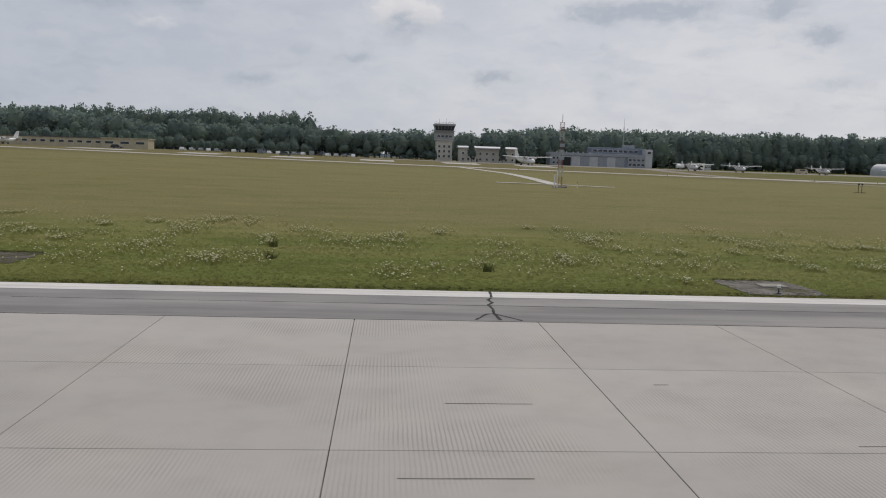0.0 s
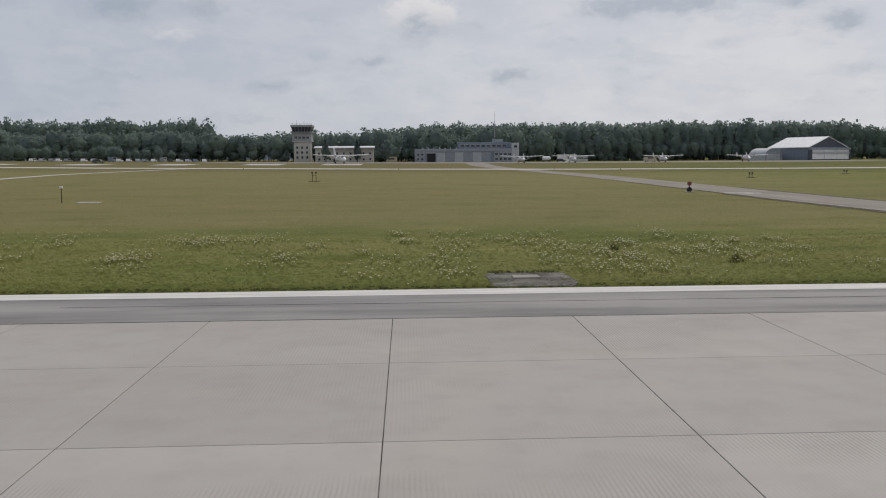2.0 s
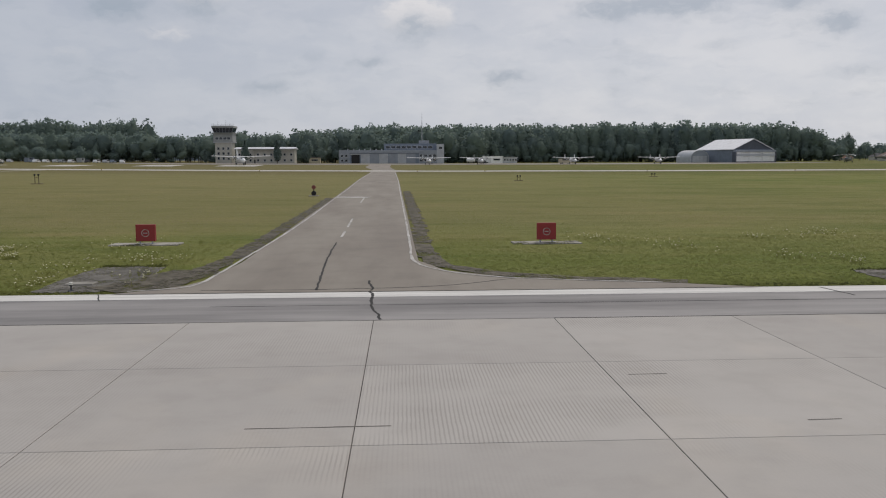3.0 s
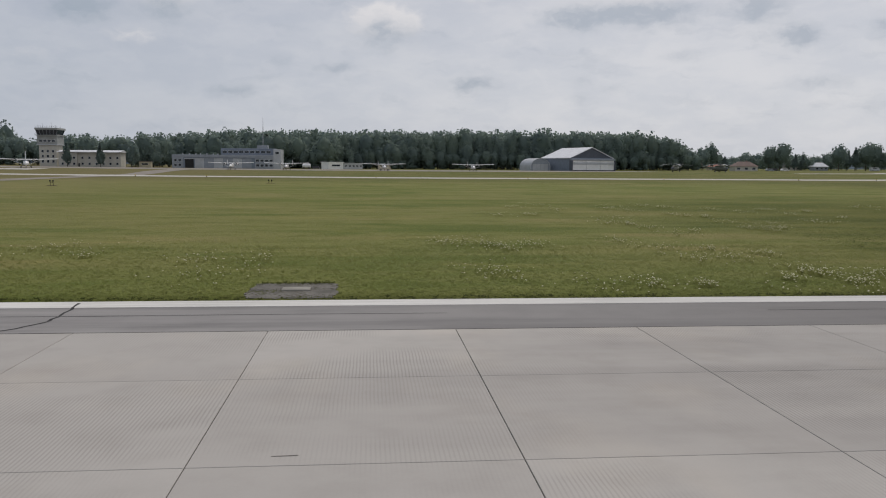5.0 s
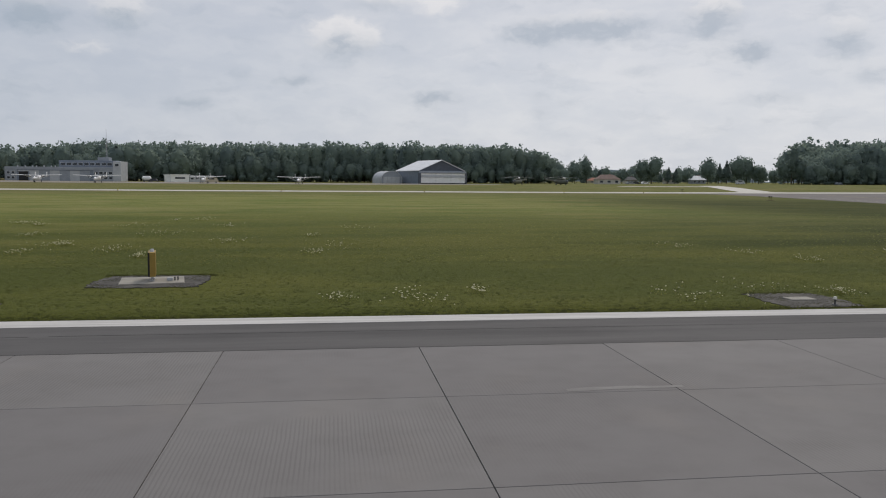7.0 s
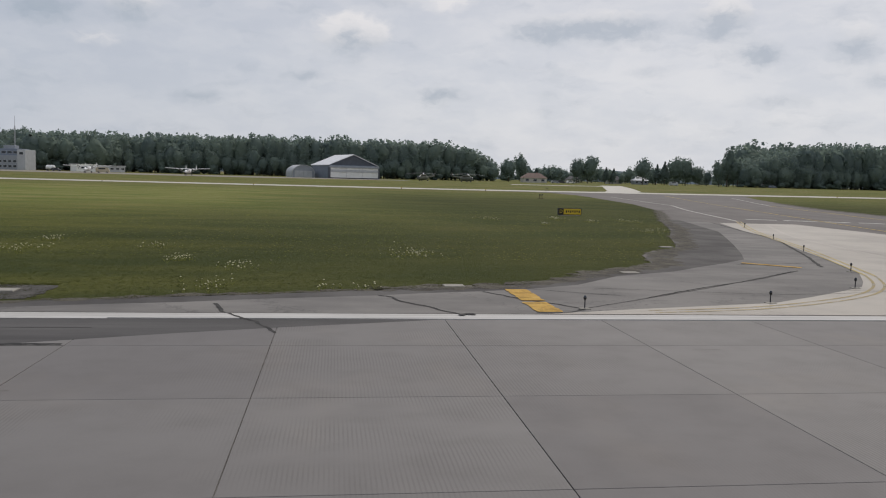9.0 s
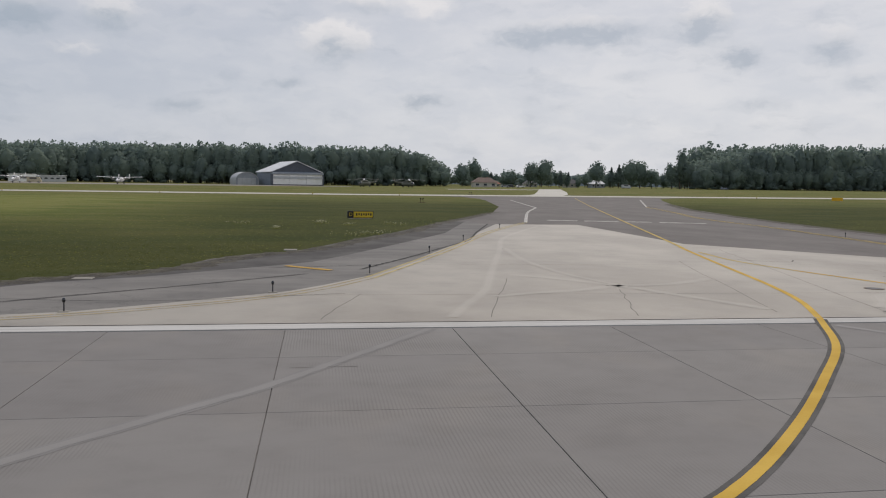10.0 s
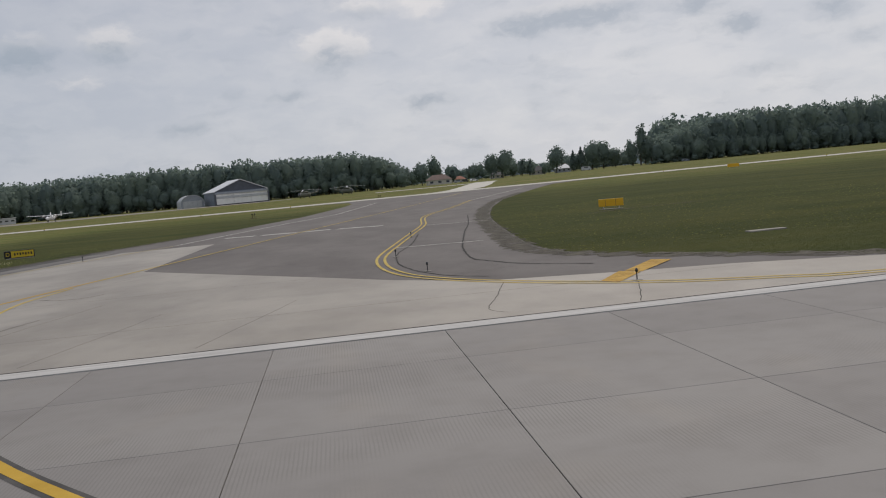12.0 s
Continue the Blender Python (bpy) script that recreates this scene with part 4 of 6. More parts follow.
ribbon(blob, [(360.55, 27.0), (360.8, 27.3), (361.1, 27.2)], 0.22, 0.04, 0.1, ragged=0.5)
ribbon(blob, [(404.0, 22.6), (404.5, 22.8), (404.9, 23.1), (405.1, 23.2)], 0.26, 0.005, 0.2, ragged=0.5)
structure("tar_patch", blob, "tar", "spilled dark tar patch at a slab corner", "patch")
for x in (59.8, 275.1):
    g = thing("drain_grate", x, 24.6, 0.0, "dark iron drain grate in the asphalt margin", "drain grate", "drain grates")
    part("frame", Mesh().box(-0.42, -0.34, 0.0, 0.42, -0.26, 0.02).box(-0.42, 0.26, 0.0, 0.42, 0.34, 0.02).box(-0.42, -0.26, 0.0, -0.34, 0.26, 0.02).box(0.34, -0.26, 0.0, 0.42, 0.26, 0.02), "rust", g)
    # flat black plate painted as the darkness below the bars
    part("pit", Mesh().box(-0.34, -0.26, 0.0, 0.34, 0.26, 0.006), "black", g)
    for k in range(7):
        part("bar", Mesh().box(-0.3 + k * 0.09, -0.26, 0.006, -0.26 + k * 0.09, 0.26, 0.018), "rust", g)
lid = thing("manhole_cover", 405.25, 34.8, lz(405.25, 34.8) + 0.028, "round dark iron manhole cover in the concrete", "manhole cover")
part("rim", Mesh().tube((0, 0, 0), (0, 0, 0.01), 0.42, 0.42, 20), "rust", lid)
part("cover", Mesh().tube((0, 0, 0.01), (0, 0, 0.018), 0.34, 0.34, 20), "dark_steel", lid)


scrapes = Mesh()
for x, y, l in ((1.9, 14.9, 1.6), (1.0, 11.4, 1.9), (8.4, 12.8, 0.9), (6.2, 16.3, 0.3), (27.4, 15.6, 1.6), (26.6, 19.8, 1.4), (29.6, 12.6, 0.5), (143.2, 13.4, 2.4), (152.6, 13.3, 0.6), (150.4, 16.4, 0.8), (285.2, 21.3, 1.2), (349.4, 18.2, 0.9),
                (366.0, 21.9, 0.8), (398.0, 20.8, 1.5), (380.3, 21.3, 1.6), (120.8, 11.3, 0.3), (226.2, 12.9, 0.4)):
    ribbon(scrapes, [(x, y), (x + l / 2, y + 0.01), (x + l, y + 0.02)], 0.03, 0.004, 0.3, ragged=0.5)
pale = Mesh()
ribbon(pale, [(302.6, 17.75), (305.2, 17.8)], 0.22, 0.004, 0.3, ragged=0.5)
structure("pale_smear", pale, "smear", "short pale smear on the runway concrete", "smear")
structure("scrape_marks", scrapes, "seam", "short dark scrape marks along the runway concrete", "scrape mark")


# ---- lamps, pads and signs beside the runway ----
def uneven(b, x, y, w, d, z, n=60):
    pts = []
    for k in range(n):
        a = 2 * math.pi * (k + 0.5) / n
        sx, sy = math.cos(a), math.sin(a)
        m = max(abs(sx), abs(sy)) ** 0.8
        pts.append((x + w / 2 * sx / m * random.uniform(0.93, 1.06), y + d / 2 * sy / m * random.uniform(0.94, 1.05), z))
    return b.add(pts + [(p[0], p[1], z - 0.1) for p in pts], [tuple(range(n))] + [(k, n + k, n + (k + 1) % n, (k + 1) % n) for k in range(n)])


def edge_lamp_pad(x, y, slab=(0.0, 0.4, 1.1, 0.8), lamp_x=None, w=2.9, d=3.4):
    t = thing("lamp_pad", x, y, lz(x, y), "bare gravel pad with a small concrete slab in the grass", "pad", "runway lamp pads")
    part("gravel_bed", uneven(Mesh(), 0, 0, w, d, 0.0), "gravel" if slab else "earth", t)
    if slab:
        sx, sy, sw, sd = slab
        part("concrete_slab", Mesh().box(sx - sw / 2, sy - sd / 2, -0.05, sx + sw / 2, sy + sd / 2, 0.05, 0.02), "pad", t)
    if lamp_x is not None:
        q = thing("runway_edge_lamp", x + lamp_x, 28.45, lz(x, y), "small white elevated runway edge lamp on a stem", "runway lamp", "runway edge lamps")
        part("base", Mesh().tube((0, 0, 0), (0, 0, 0.03), 0.11, 0.09, 12), "dark_steel", q)
        part("stem", Mesh().tube((0, 0, 0.03), (0, 0, 0.17), 0.028, 0.024, 8), "dark_steel", q)
        part("housing", Mesh().tube((0, 0, 0.17), (0, 0, 0.205), 0.045, 0.066, 12), "dark_steel", q)
        part("lens", Mesh().tube((0, 0, 0.205), (0, 0, 0.285), 0.068, 0.064, 12).tube((0, 0, 0.285), (0, 0, 0.305), 0.064, 0.04, 12), "lamp_glass", q)


for x, y, slab, lx in ((-14.6, 33.6, None, None), (15.0, 29.9, (0.3, 0.3, 1.0, 0.7), -0.3), (44.7, 29.8, (-0.1, 0.6, 1.0, 0.7), None), (59.6, 35.2, None, None),
                       (74.9, 29.6, (0.0, 0.2, 1.1, 0.8), None), (104.9, 29.7, (-0.1, 0.4, 1.0, 0.7), None), (134.6, 31.5, (-0.3, -1.5, 1.0, 0.6), -0.05),
                       (164.9, 29.8, (0.0, 0.4, 1.0, 0.7), None), (195.0, 29.8, (0.0, 0.4, 1.0, 0.7), -0.2), (225.0, 29.7, (0.1, 0.2, 1.0, 0.7), None), (255.0, 29.6, (0.2, 0.3, 1.0, 0.7), 0.1),
                       (275.2, 33.9, None, None), (285.0, 29.7, (0.1, 0.5, 1.0, 0.7), None), (315.2, 29.8, (0.0, 0.1, 1.0, 0.7), 0.5), (345.0, 31.8, (0.0, 0.2, 1.0, 0.7), None)):
    edge_lamp_pad(x, y, slab, lx, *((2.9, 6.8) if x == 134.6 else (3.1, 3.6)))
loose = thing("concrete_slab", 68.9, 32.3, 0.0, "pale concrete slab lying flush in the grass", "concrete slab")
part("slab", Mesh().box(-0.75, -0.55, -0.1, 0.75, 0.55, 0.08, 0.03), "pale", loose)
for x, y in ((361.4, 34.2), (379.2, 55.4), (370.8, 39.6)):
    q = thing("inspection_cover", x, y, lz(x, y), "pale square concrete cover beside the shoulder", "inspection cover", "inspection covers")
    part("cover", Mesh().box(-0.42, -0.34, -0.05, 0.42, 0.34, 0.05, 0.02), "pad", q)


def taxi_lamp(x, y):
    z = lz(x, y) + 0.018
    q = thing("taxiway_edge_lamp", x, y, z, "black taxiway edge lamp on a slim post and pale footing", "taxiway lamp", "taxiway edge lamps")
    part("footing", Mesh().box(-0.18, -0.13, 0, 0.18, 0.13, 0.03, 0.012), "pad", q)
    part("post", Mesh().tube((0, 0, 0.04), (0, 0, 0.32), 0.026, 0.022, 8), "dark_steel", q)
    part("housing", Mesh().tube((0, 0, 0.32), (0, 0, 0.40), 0.04, 0.062, 10), "black", q)
    part("lens", Mesh().tube((0, 0, 0.40), (0, 0, 0.47), 0.055, 0.035, 10), "glass", q)


for p in ((365.1, 28.5), (372.75, 30.1), (379.2, 34.6), (383.4, 41.2), (387.85, 53.0), (392.0, 64.3), (398.8, 82.1), (433.1, 32.1), (426.4, 42.9), (425.6, 53.0), (428.2, 70.2)):
    taxi_lamp(*p)


def panel_sign(x, y, turn, w, h, face, label, pads=(3.0, 1.2), depth=0.22, frame_mat="dark_steel", leg=0.2, footing="pad"):
    z = lz(x, y)
    pad = thing("sign_pad", x, y, z, "low concrete footing slab under an airfield sign", "pad", "sign pads", turn)
    part("slab", Mesh().box(-pads[0] / 2, -pads[1] / 2, -0.1, pads[0] / 2, pads[1] / 2, 0.04, 0.02), footing, pad)
    s = thing("airfield_sign", x, y, z + 0.04, label, "airfield sign", "airfield signs", turn)
    for lx in (-w * 0.32, w * 0.32):
        part("leg", Mesh().tube((lx, 0, 0.02), (lx, 0, leg), 0.04, 0.04, 8), "steel", s)
        part("foot", Mesh().box(lx - 0.11, -0.11, 0, lx + 0.11, 0.11, 0.025), "steel", s)
    part("box", Mesh().box(-w / 2, -depth / 2, leg, w / 2, depth / 2, leg + h, 0.015), frame_mat, s)
    fp = part("face", Mesh().box(-w / 2 + 0.03, -depth / 2 - 0.006, leg + 0.03, w / 2 - 0.03, -depth / 2, leg + h - 0.03), face, s)
    return s, fp


def letters(text, size, x, y, z, material, parent, name="letter"):
    c = bpy.data.curves.new(name, "FONT")
    c.body, c.size, c.extrude, c.align_x, c.align_y = text, size * U, 0.003, "CENTER", "CENTER"
    c.materials.append(MAT[material])
    o = new(name, c)
    o.matrix_basis = pose(x * U, y * U, z * U, 90, 0, 0)
    o.parent = parent
    return o


def ring(b, x, y, z, r0, r1, n=28, t=0.004):
    vs = [(x + r * math.cos(2 * math.pi * k / n), yy, z + r * math.sin(2 * math.pi * k / n)) for yy in (y, y - t) for r in (r0, r1) for k in range(n)]
    fs = []
    for k in range(n):
        j = (k + 1) % n
        fs += [(2 * n + k, 2 * n + j, 3 * n + j, 3 * n + k), (k, n + k, n + j, j), (n + k, 3 * n + k, 3 * n + j, n + j), (k, j, 2 * n + j, 2 * n + k)]
    return b.add(vs, fs)


for x, y in ((132.3, 44.2), (153.4, 43.2)):
    s, fp = panel_sign(x, y, 0, 1.0, 0.88, "red", "red square no-entry sign with a white ring and bar", (3.6, 1.2), 0.22, "red", 0.14, "pad_broken")
    part("ring", ring(Mesh(), 0, -0.117, 0.57, 0.17, 0.2), "white_worn", fp)
    part("bar", Mesh().box(-0.11, -0.121, 0.548, 0.11, -0.117, 0.594), "white_worn", fp)
s, fp = panel_sign(290.2, 37.6, -80, 1.25, 1.02, "yellow", "yellow airfield direction sign with black arrow and letter", (2.4, 2.6), 0.3, "amber")
part("trim", Mesh().box(-0.62, -0.157, 0.2, -0.56, -0.15, 1.22).box(0.56, -0.157, 0.2, 0.62, -0.15, 1.22).box(-0.56, -0.157, 1.17, 0.56, -0.15, 1.22).box(-0.56, -0.157, 0.2, 0.56, -0.15, 0.25), "black", s)
part("arrow", Mesh().prism([(-0.40, 0.72), (-0.26, 0.88), (-0.26, 0.76), (-0.04, 0.76), (-0.04, 0.68), (-0.26, 0.68), (-0.26, 0.56)], -0.162, -0.156), "black", fp)
for k in (-0.3, 0.15):
    part("lamp", Mesh().tube((k, 0, 1.22), (k, 0, 1.3), 0.09, 0.07, 8), "light_panel", s)
for sx in (-1, 1):
    part("edge_strip", Mesh().box(sx * 0.628 - 0.006, -0.15, 0.2, sx * 0.628 + 0.006, -0.08, 1.22), "black", s)
letters("D", 0.66, 0.27, -0.159, 0.71, "black", fp)
bed_ = thing("gravel_surround", 290.2, 37.4, 0.0, "bare dark gravel round the yellow sign's slab", "gravel patch")
part("gravel", uneven(Mesh(), 0, 0, 4.6, 4.2, 0.012), "gravel", bed_)
junction_box = thing("cable_box", 291.0, 37.2, 0.06, "small pipe stubs and cable box beside the sign", "cable box")
part("box", Mesh().box(-0.12, -0.08, 0, 0.12, 0.08, 0.12, 0.02), "steel", junction_box)
part("pipe", Mesh().tube((0.2, 0, 0), (0.2, 0, 0.16), 0.03), "dark_steel", junction_box)
part("pipe", Mesh().tube((0.32, 0.03, 0), (0.32, 0.03, 0.16), 0.03), "dark_steel", junction_box)


def location_sign(x, y, turn):
    s, fp = panel_sign(x, y, turn, 3.2, 0.85, "yellow", "yellow airfield sign with a black D location panel", (2.8, 0.5), leg=0.04)
    part("location_panel", Mesh().box(-1.57, -0.124, 0.06, -0.85, -0.116, 0.87), "black", s)
    letters("D", 0.6, -1.21, -0.126, 0.47, "yellow", fp)
    for k in range(7):
        part("mark", Mesh().box(-0.55 + k * 0.29, -0.124, 0.32 + 0.07 * (k % 2), -0.38 + k * 0.29, -0.116, 0.62), "black", fp)
    part("trim", Mesh().box(-0.8, -0.122, 0.06, 1.57, -0.116, 0.11).box(-0.8, -0.122, 0.82, 1.57, -0.116, 0.87).box(1.52, -0.122, 0.11, 1.57, -0.116, 0.82), "black", s)


location_sign(386.0, 102.6, 8)
back, fp = panel_sign(450.3, 84.3, -24, 2.5, 0.75, "orange", "orange-yellow back of an airfield sign", (2.4, 0.5), 0.3, "orange", 0.26)
for lx in (-0.55, 0.5):
    part("seam", Mesh().box(lx - 0.015, -0.162, 0.28, lx + 0.015, -0.157, 0.98), "dark_steel", fp)
trench = Mesh()
ribbon(trench, [(446.2, 79.6), (449.6, 81.4), (454, 82.2), (459.5, 82.9)], 0.5, 0.012, 0.5, ragged=0.5)
structure("cable_trench", trench, "soil", "shallow bare trench line in the grass by the sign", "trench")
slab = thing("concrete_slab", 446.1, 46.2, 0.0, "pale concrete slab flush in the grass", "concrete slab")
part("slab", Mesh().box(-1.1, -0.3, -0.1, 1.1, 0.3, 0.05, 0.02), "pad", slab)


# ---- masts and posts in the grass ----
def lattice(b, w0, w1, z0, z1, bays, r=0.05):
    for k in range(bays):
        za, zb = z0 + (z1 - z0) * k / bays, z0 + (z1 - z0) * (k + 1) / bays
        wa, wb = w0 + (w1 - w0) * k / bays, w0 + (w1 - w0) * (k + 1) / bays
        ca = [(sx * wa / 2, sy * wa / 2, za) for sx, sy in ((-1, -1), (1, -1), (1, 1), (-1, 1))]
        cb = [(sx * wb / 2, sy * wb / 2, zb) for sx, sy in ((-1, -1), (1, -1), (1, 1), (-1, 1))]
        for i in range(4):
            b.tube(ca[i], cb[i], r, r, 4)
            b.tube(ca[i], cb[(i + 1) % 4], r * 0.6, r * 0.6, 3)
            b.tube(cb[i], cb[(i + 1) % 4], r * 0.6, r * 0.6, 3)
    return b


mx, my = 26.3, 120.5
mast = thing("lattice_mast", mx, my, lz(mx, my), "red and white lattice antenna mast with white aerial boxes", "antenna mast")
part("footing", Mesh().box(-0.9, -0.9, -0.2, 0.9, 0.9, 0.2, 0.04), "pad", mast)
for k in range(7):
    part("lattice_section", lattice(Mesh(), 0.55, 0.55, 0.2 + k * 1.32, 0.2 + (k + 1) * 1.32, 2, 0.024), "faded_red" if k % 2 == 0 else "steel", mast)
part("rod", Mesh().tube((0, 0, 9.44), (0, 0, 10.6), 0.04, 0.03), "dark_steel", mast)
for z in (4.0, 5.0, 5.9):
    part("aerial_box", Mesh().box(-0.34, -0.6, z, 0.34, -0.36, z + 0.45, 0.04), "grey_panel", mast)
for dx, hh in ((-1.0, 2.0), (-0.6, 2.6), (2.4, 0.7)):
    q = thing("marker_post", mx + dx, my - 1.0, lz(mx, my), "short red and white marker post by the mast", "post", "marker posts")
    part("post", Mesh().tube((0, 0, -0.1), (0, 0, hh), 0.07, 0.07, 6), "white", q)
    part("cap", Mesh().tube((0, 0, hh), (0, 0, hh + 0.12), 0.1, 0.08, 6), "red", q)


def frame_post(x, y, h, label, w=0.9):
    q = thing("approach_light", x, y, lz(x, y), label, "approach lamp", "approach lamps")
    part("footing", Mesh().box(-w, -0.35, -0.1, w, 0.35, 0.06, 0.02), "rust", q)
    for s in (-1, 1):
        part("post", Mesh().tube((s * w * 0.35, 0, 0), (s * w * 0.35, 0, h), 0.06, 0.05, 6), "rust", q)
        part("lamp", Mesh().tube((s * w * 0.35, -0.14, h), (s * w * 0.35, 0.14, h + 0.04), 0.16, 0.13, 8), "black", q)
    part("crossbar", Mesh().tube((-w * 0.35, 0, h * 0.7), (w * 0.35, 0, h * 0.7), 0.04, 0.04, 6), "rust", q)


frame_post(84.8, 141.7, 1.5, "dark twin-lamp frame on a footing in the grass")
frame_post(168.6, 161.0, 0.9, "dark twin-lamp box on a footing in the grass", 0.8)
frame_post(205.1, 193.0, 0.7, "low dark lamp box in the grass before the taxiway", 1.0)
frame_post(404.4, 190.0, 0.9, "low dark lamp box in the grass beside the exit taxiway", 0.8)
frame_post(440.0, 321.0, 0.9, "low dark lamp box in the grass beyond the taxiway", 1.1)
for x in (46, 98, 151, 174, 230, 282, 330, 379, 408, 538, 600):
    q = thing("taxiway_edge_lamp", x, 281.0, lz(x, 281.0), "tiny yellow-brown taxiway edge lamp", "taxiway lamp", "far taxiway lamps")
    part("post", Mesh().tube((0, 0, 0), (0, 0, 0.4), 0.12, 0.1, 6), "rust", q)
    part("lens", Mesh().tube((0, 0, 0.4), (0, 0, 0.6), 0.2, 0.14, 6), "yellow", q)
q = thing("approach_sign", 546.8, 247, lz(546.8, 247), "yellow sign back beside the far taxiway", "airfield sign")
part("panel", Mesh().box(-1.9, -0.1, 0.2, 1.9, 0.1, 1.2, 0.03), "orange", q)
part("leg", Mesh().tube((-1.2, 0, 0), (-1.2, 0, 0.2), 0.06), "steel", q)
part("leg", Mesh().tube((1.2, 0, 0), (1.2, 0, 0.2), 0.06), "steel", q)
q = thing("approach_light", 66.2, 86.6, lz(66.2, 86.6), "white pole with a pale slab beside it in the grass", "approach lamp")
part("slab", Mesh().box(0.4, -0.6, -0.1, 2.6, 0.6, 0.06), "pale", q)
part("pole", Mesh().tube((-1.2, 0, 0), (-1.2, 0, 1.5), 0.06, 0.05), "rust", q)
part("lamp", Mesh().box(-1.35, -0.12, 1.5, -1.05, 0.12, 1.72, 0.03), "white", q)
q = thing("traffic_signal", 135.2, 100.2, lz(135.2, 100.2), "round red and black signal discs on a post", "signal lamp")
part("post", Mesh().tube((0, 0, -0.05), (0, 0, 1.3), 0.07, 0.07), "rust", q)
part("lower_disc", Mesh().tube((0, -0.14, 0.32), (0, 0.1, 0.32), 0.30, 0.30, 14), "black", q)
part("upper_disc", Mesh().tube((0, -0.14, 1.05), (0, 0.1, 1.05), 0.25, 0.25, 14), "faded_red", q)
part("footing", Mesh().box(-0.6, -0.4, -0.1, 0.6, 0.4, 0.08, 0.02), "pad", q)

# ---- grass blades and flowers ----
rng = np.random.default_rng(7)
PADS = [(-14.6, 33.6), (15, 29.9), (44.7, 29.8), (59.6, 35.2), (74.9, 29.6), (104.9, 29.7), (134.6, 29.9), (164.9, 29.8), (195, 29.8), (225, 29.7), (255, 29.6), (275.2, 33.9), (285, 29.7), (315.2, 29.8), (345, 31.8)]


def open_grass(x, y):
    """Which of the places are grass and not paving or a pad."""
    ok = y > 27.52
    l = np.interp(y, [r[0] for r in LEFT], [r[1] for r in LEFT])
    r = np.interp(y, [q[0] for q in RIGHT], [q[1] for q in RIGHT])
    ok &= ~((x > l) & (x < r) & (y < 285))
    right = np.interp(y, [27.4, 28.4, 29.2, 30.4, 32.5, 35.7, 44, 200], [158, 155.6, 153, 149.7, 147.5, 147.4, 147.3, 147])
    ok &= ~((x > 137) & (x < right) & (y < 284))
    for px, py in PADS:
        ok &= ~((abs(x - px) < 1.45) & (abs(y - py) < 1.65))
    for px, py, w in ((290.2, 37.4, 2.8), (132.3, 44.2, 2.2), (153.4, 43.2, 2.2), (68.9, 32.3, 0.8)):
        ok &= ~((abs(x - px) < w) & (abs(y - py) < w * 0.5 + 0.3))
    return ok


def blades(name, x, y, h, w, material, label, lean_by=(1.4, 3.6)):
    """Narrow blades, three to a tuft, leant away from the camera to show their tops."""
    n = len(x)
    z = lie(x, y) - 0.03
    v, base = [], np.stack([x, y, z], 1)
    for k in range(3):
        a = rng.uniform(0.12, 0.88, n) * np.pi
        lean = rng.uniform(*lean_by, n)
        d = np.stack([np.cos(a), np.sin(a), 0 * a], 1)
        e = np.stack([-np.sin(a), np.cos(a), 0 * a], 1)
        hh = h * rng.uniform(0.6, 1.2, n)
        tip = base + d * (hh * lean)[:, None] + np.array([0, 0, 1.0]) * hh[:, None]
        v.append(np.stack([base + e * (w / 2)[:, None], base - e * (w / 2)[:, None], tip], 1))
    v = np.concatenate(v).reshape(-1, 3)
    ob = foliage(name, v, np.arange(len(v)).reshape(-1, 3), material, None, np.tile([0.0, -0.12, 1.0], (len(v), 1)) + rng.normal(0, 0.12, (len(v), 3)))
    return tagged(ob, label, "grass", kind="stuff")


def scatter(n, x0, x1, y0, y1, power=1.0):
    x = rng.uniform(x0, x1, n)
    y = y0 + (y1 - y0) * rng.uniform(0, 1, n) ** power
    k = open_grass(x, y)
    return x[k], y[k]


x, y = scatter(110000, -35, 262, 27.5, 46, 1.5)
blades("grass_blades", x, y, rng.uniform(0.02, 0.06, len(x)), rng.uniform(0.03, 0.08, len(x)), "blade", "uneven yellow-green grass along the runway edge")
x, y = scatter(60000, 255, 480, 27.5, 60, 1.5)
blades("lush_grass_blades", x, y, rng.uniform(0.025, 0.065, len(x)), rng.uniform(0.025, 0.06, len(x)), "blade_dark", "darker green grass near the junction, shade in its colour")
x, y = scatter(60000, -60, 480, 45, 110, 1.2)
blades("meadow_blades", x, y, rng.uniform(0.02, 0.055, len(x)), rng.uniform(0.05, 0.12, len(x)), "blade", "mown yellow-green meadow beyond the runway edge")
x, y = scatter(7000, -35, 350, 27.5, 28.3)
blades("edge_grass", x, y, rng.uniform(0.03, 0.075, len(x)), rng.uniform(0.05, 0.11, len(x)), "blade_dark", "ragged green fringe of grass at the edge line")


fringe = [rng.normal(0, 1, 0)], [rng.normal(0, 1, 0)]
for px, py in PADS:
    fringe[0].append(px + rng.uniform(-1.35, 1.35, 150))
    fringe[1].append(py + (5.1 if px == 134.6 else 1.75) + rng.normal(0, 0.18, 150))
fringe[0].append(290.2 + rng.uniform(-2.4, 2.4, 400))
fringe[1].append(39.6 + rng.normal(0, 0.1, 400))
x, y = np.concatenate(fringe[0]), np.concatenate(fringe[1])
blades("pad_fringe", x, y, rng.uniform(0.04, 0.1, len(x)), rng.uniform(0.03, 0.07, len(x)), "blade_dark", "taller dark grass behind the gravel pads", (0.8, 2.0))


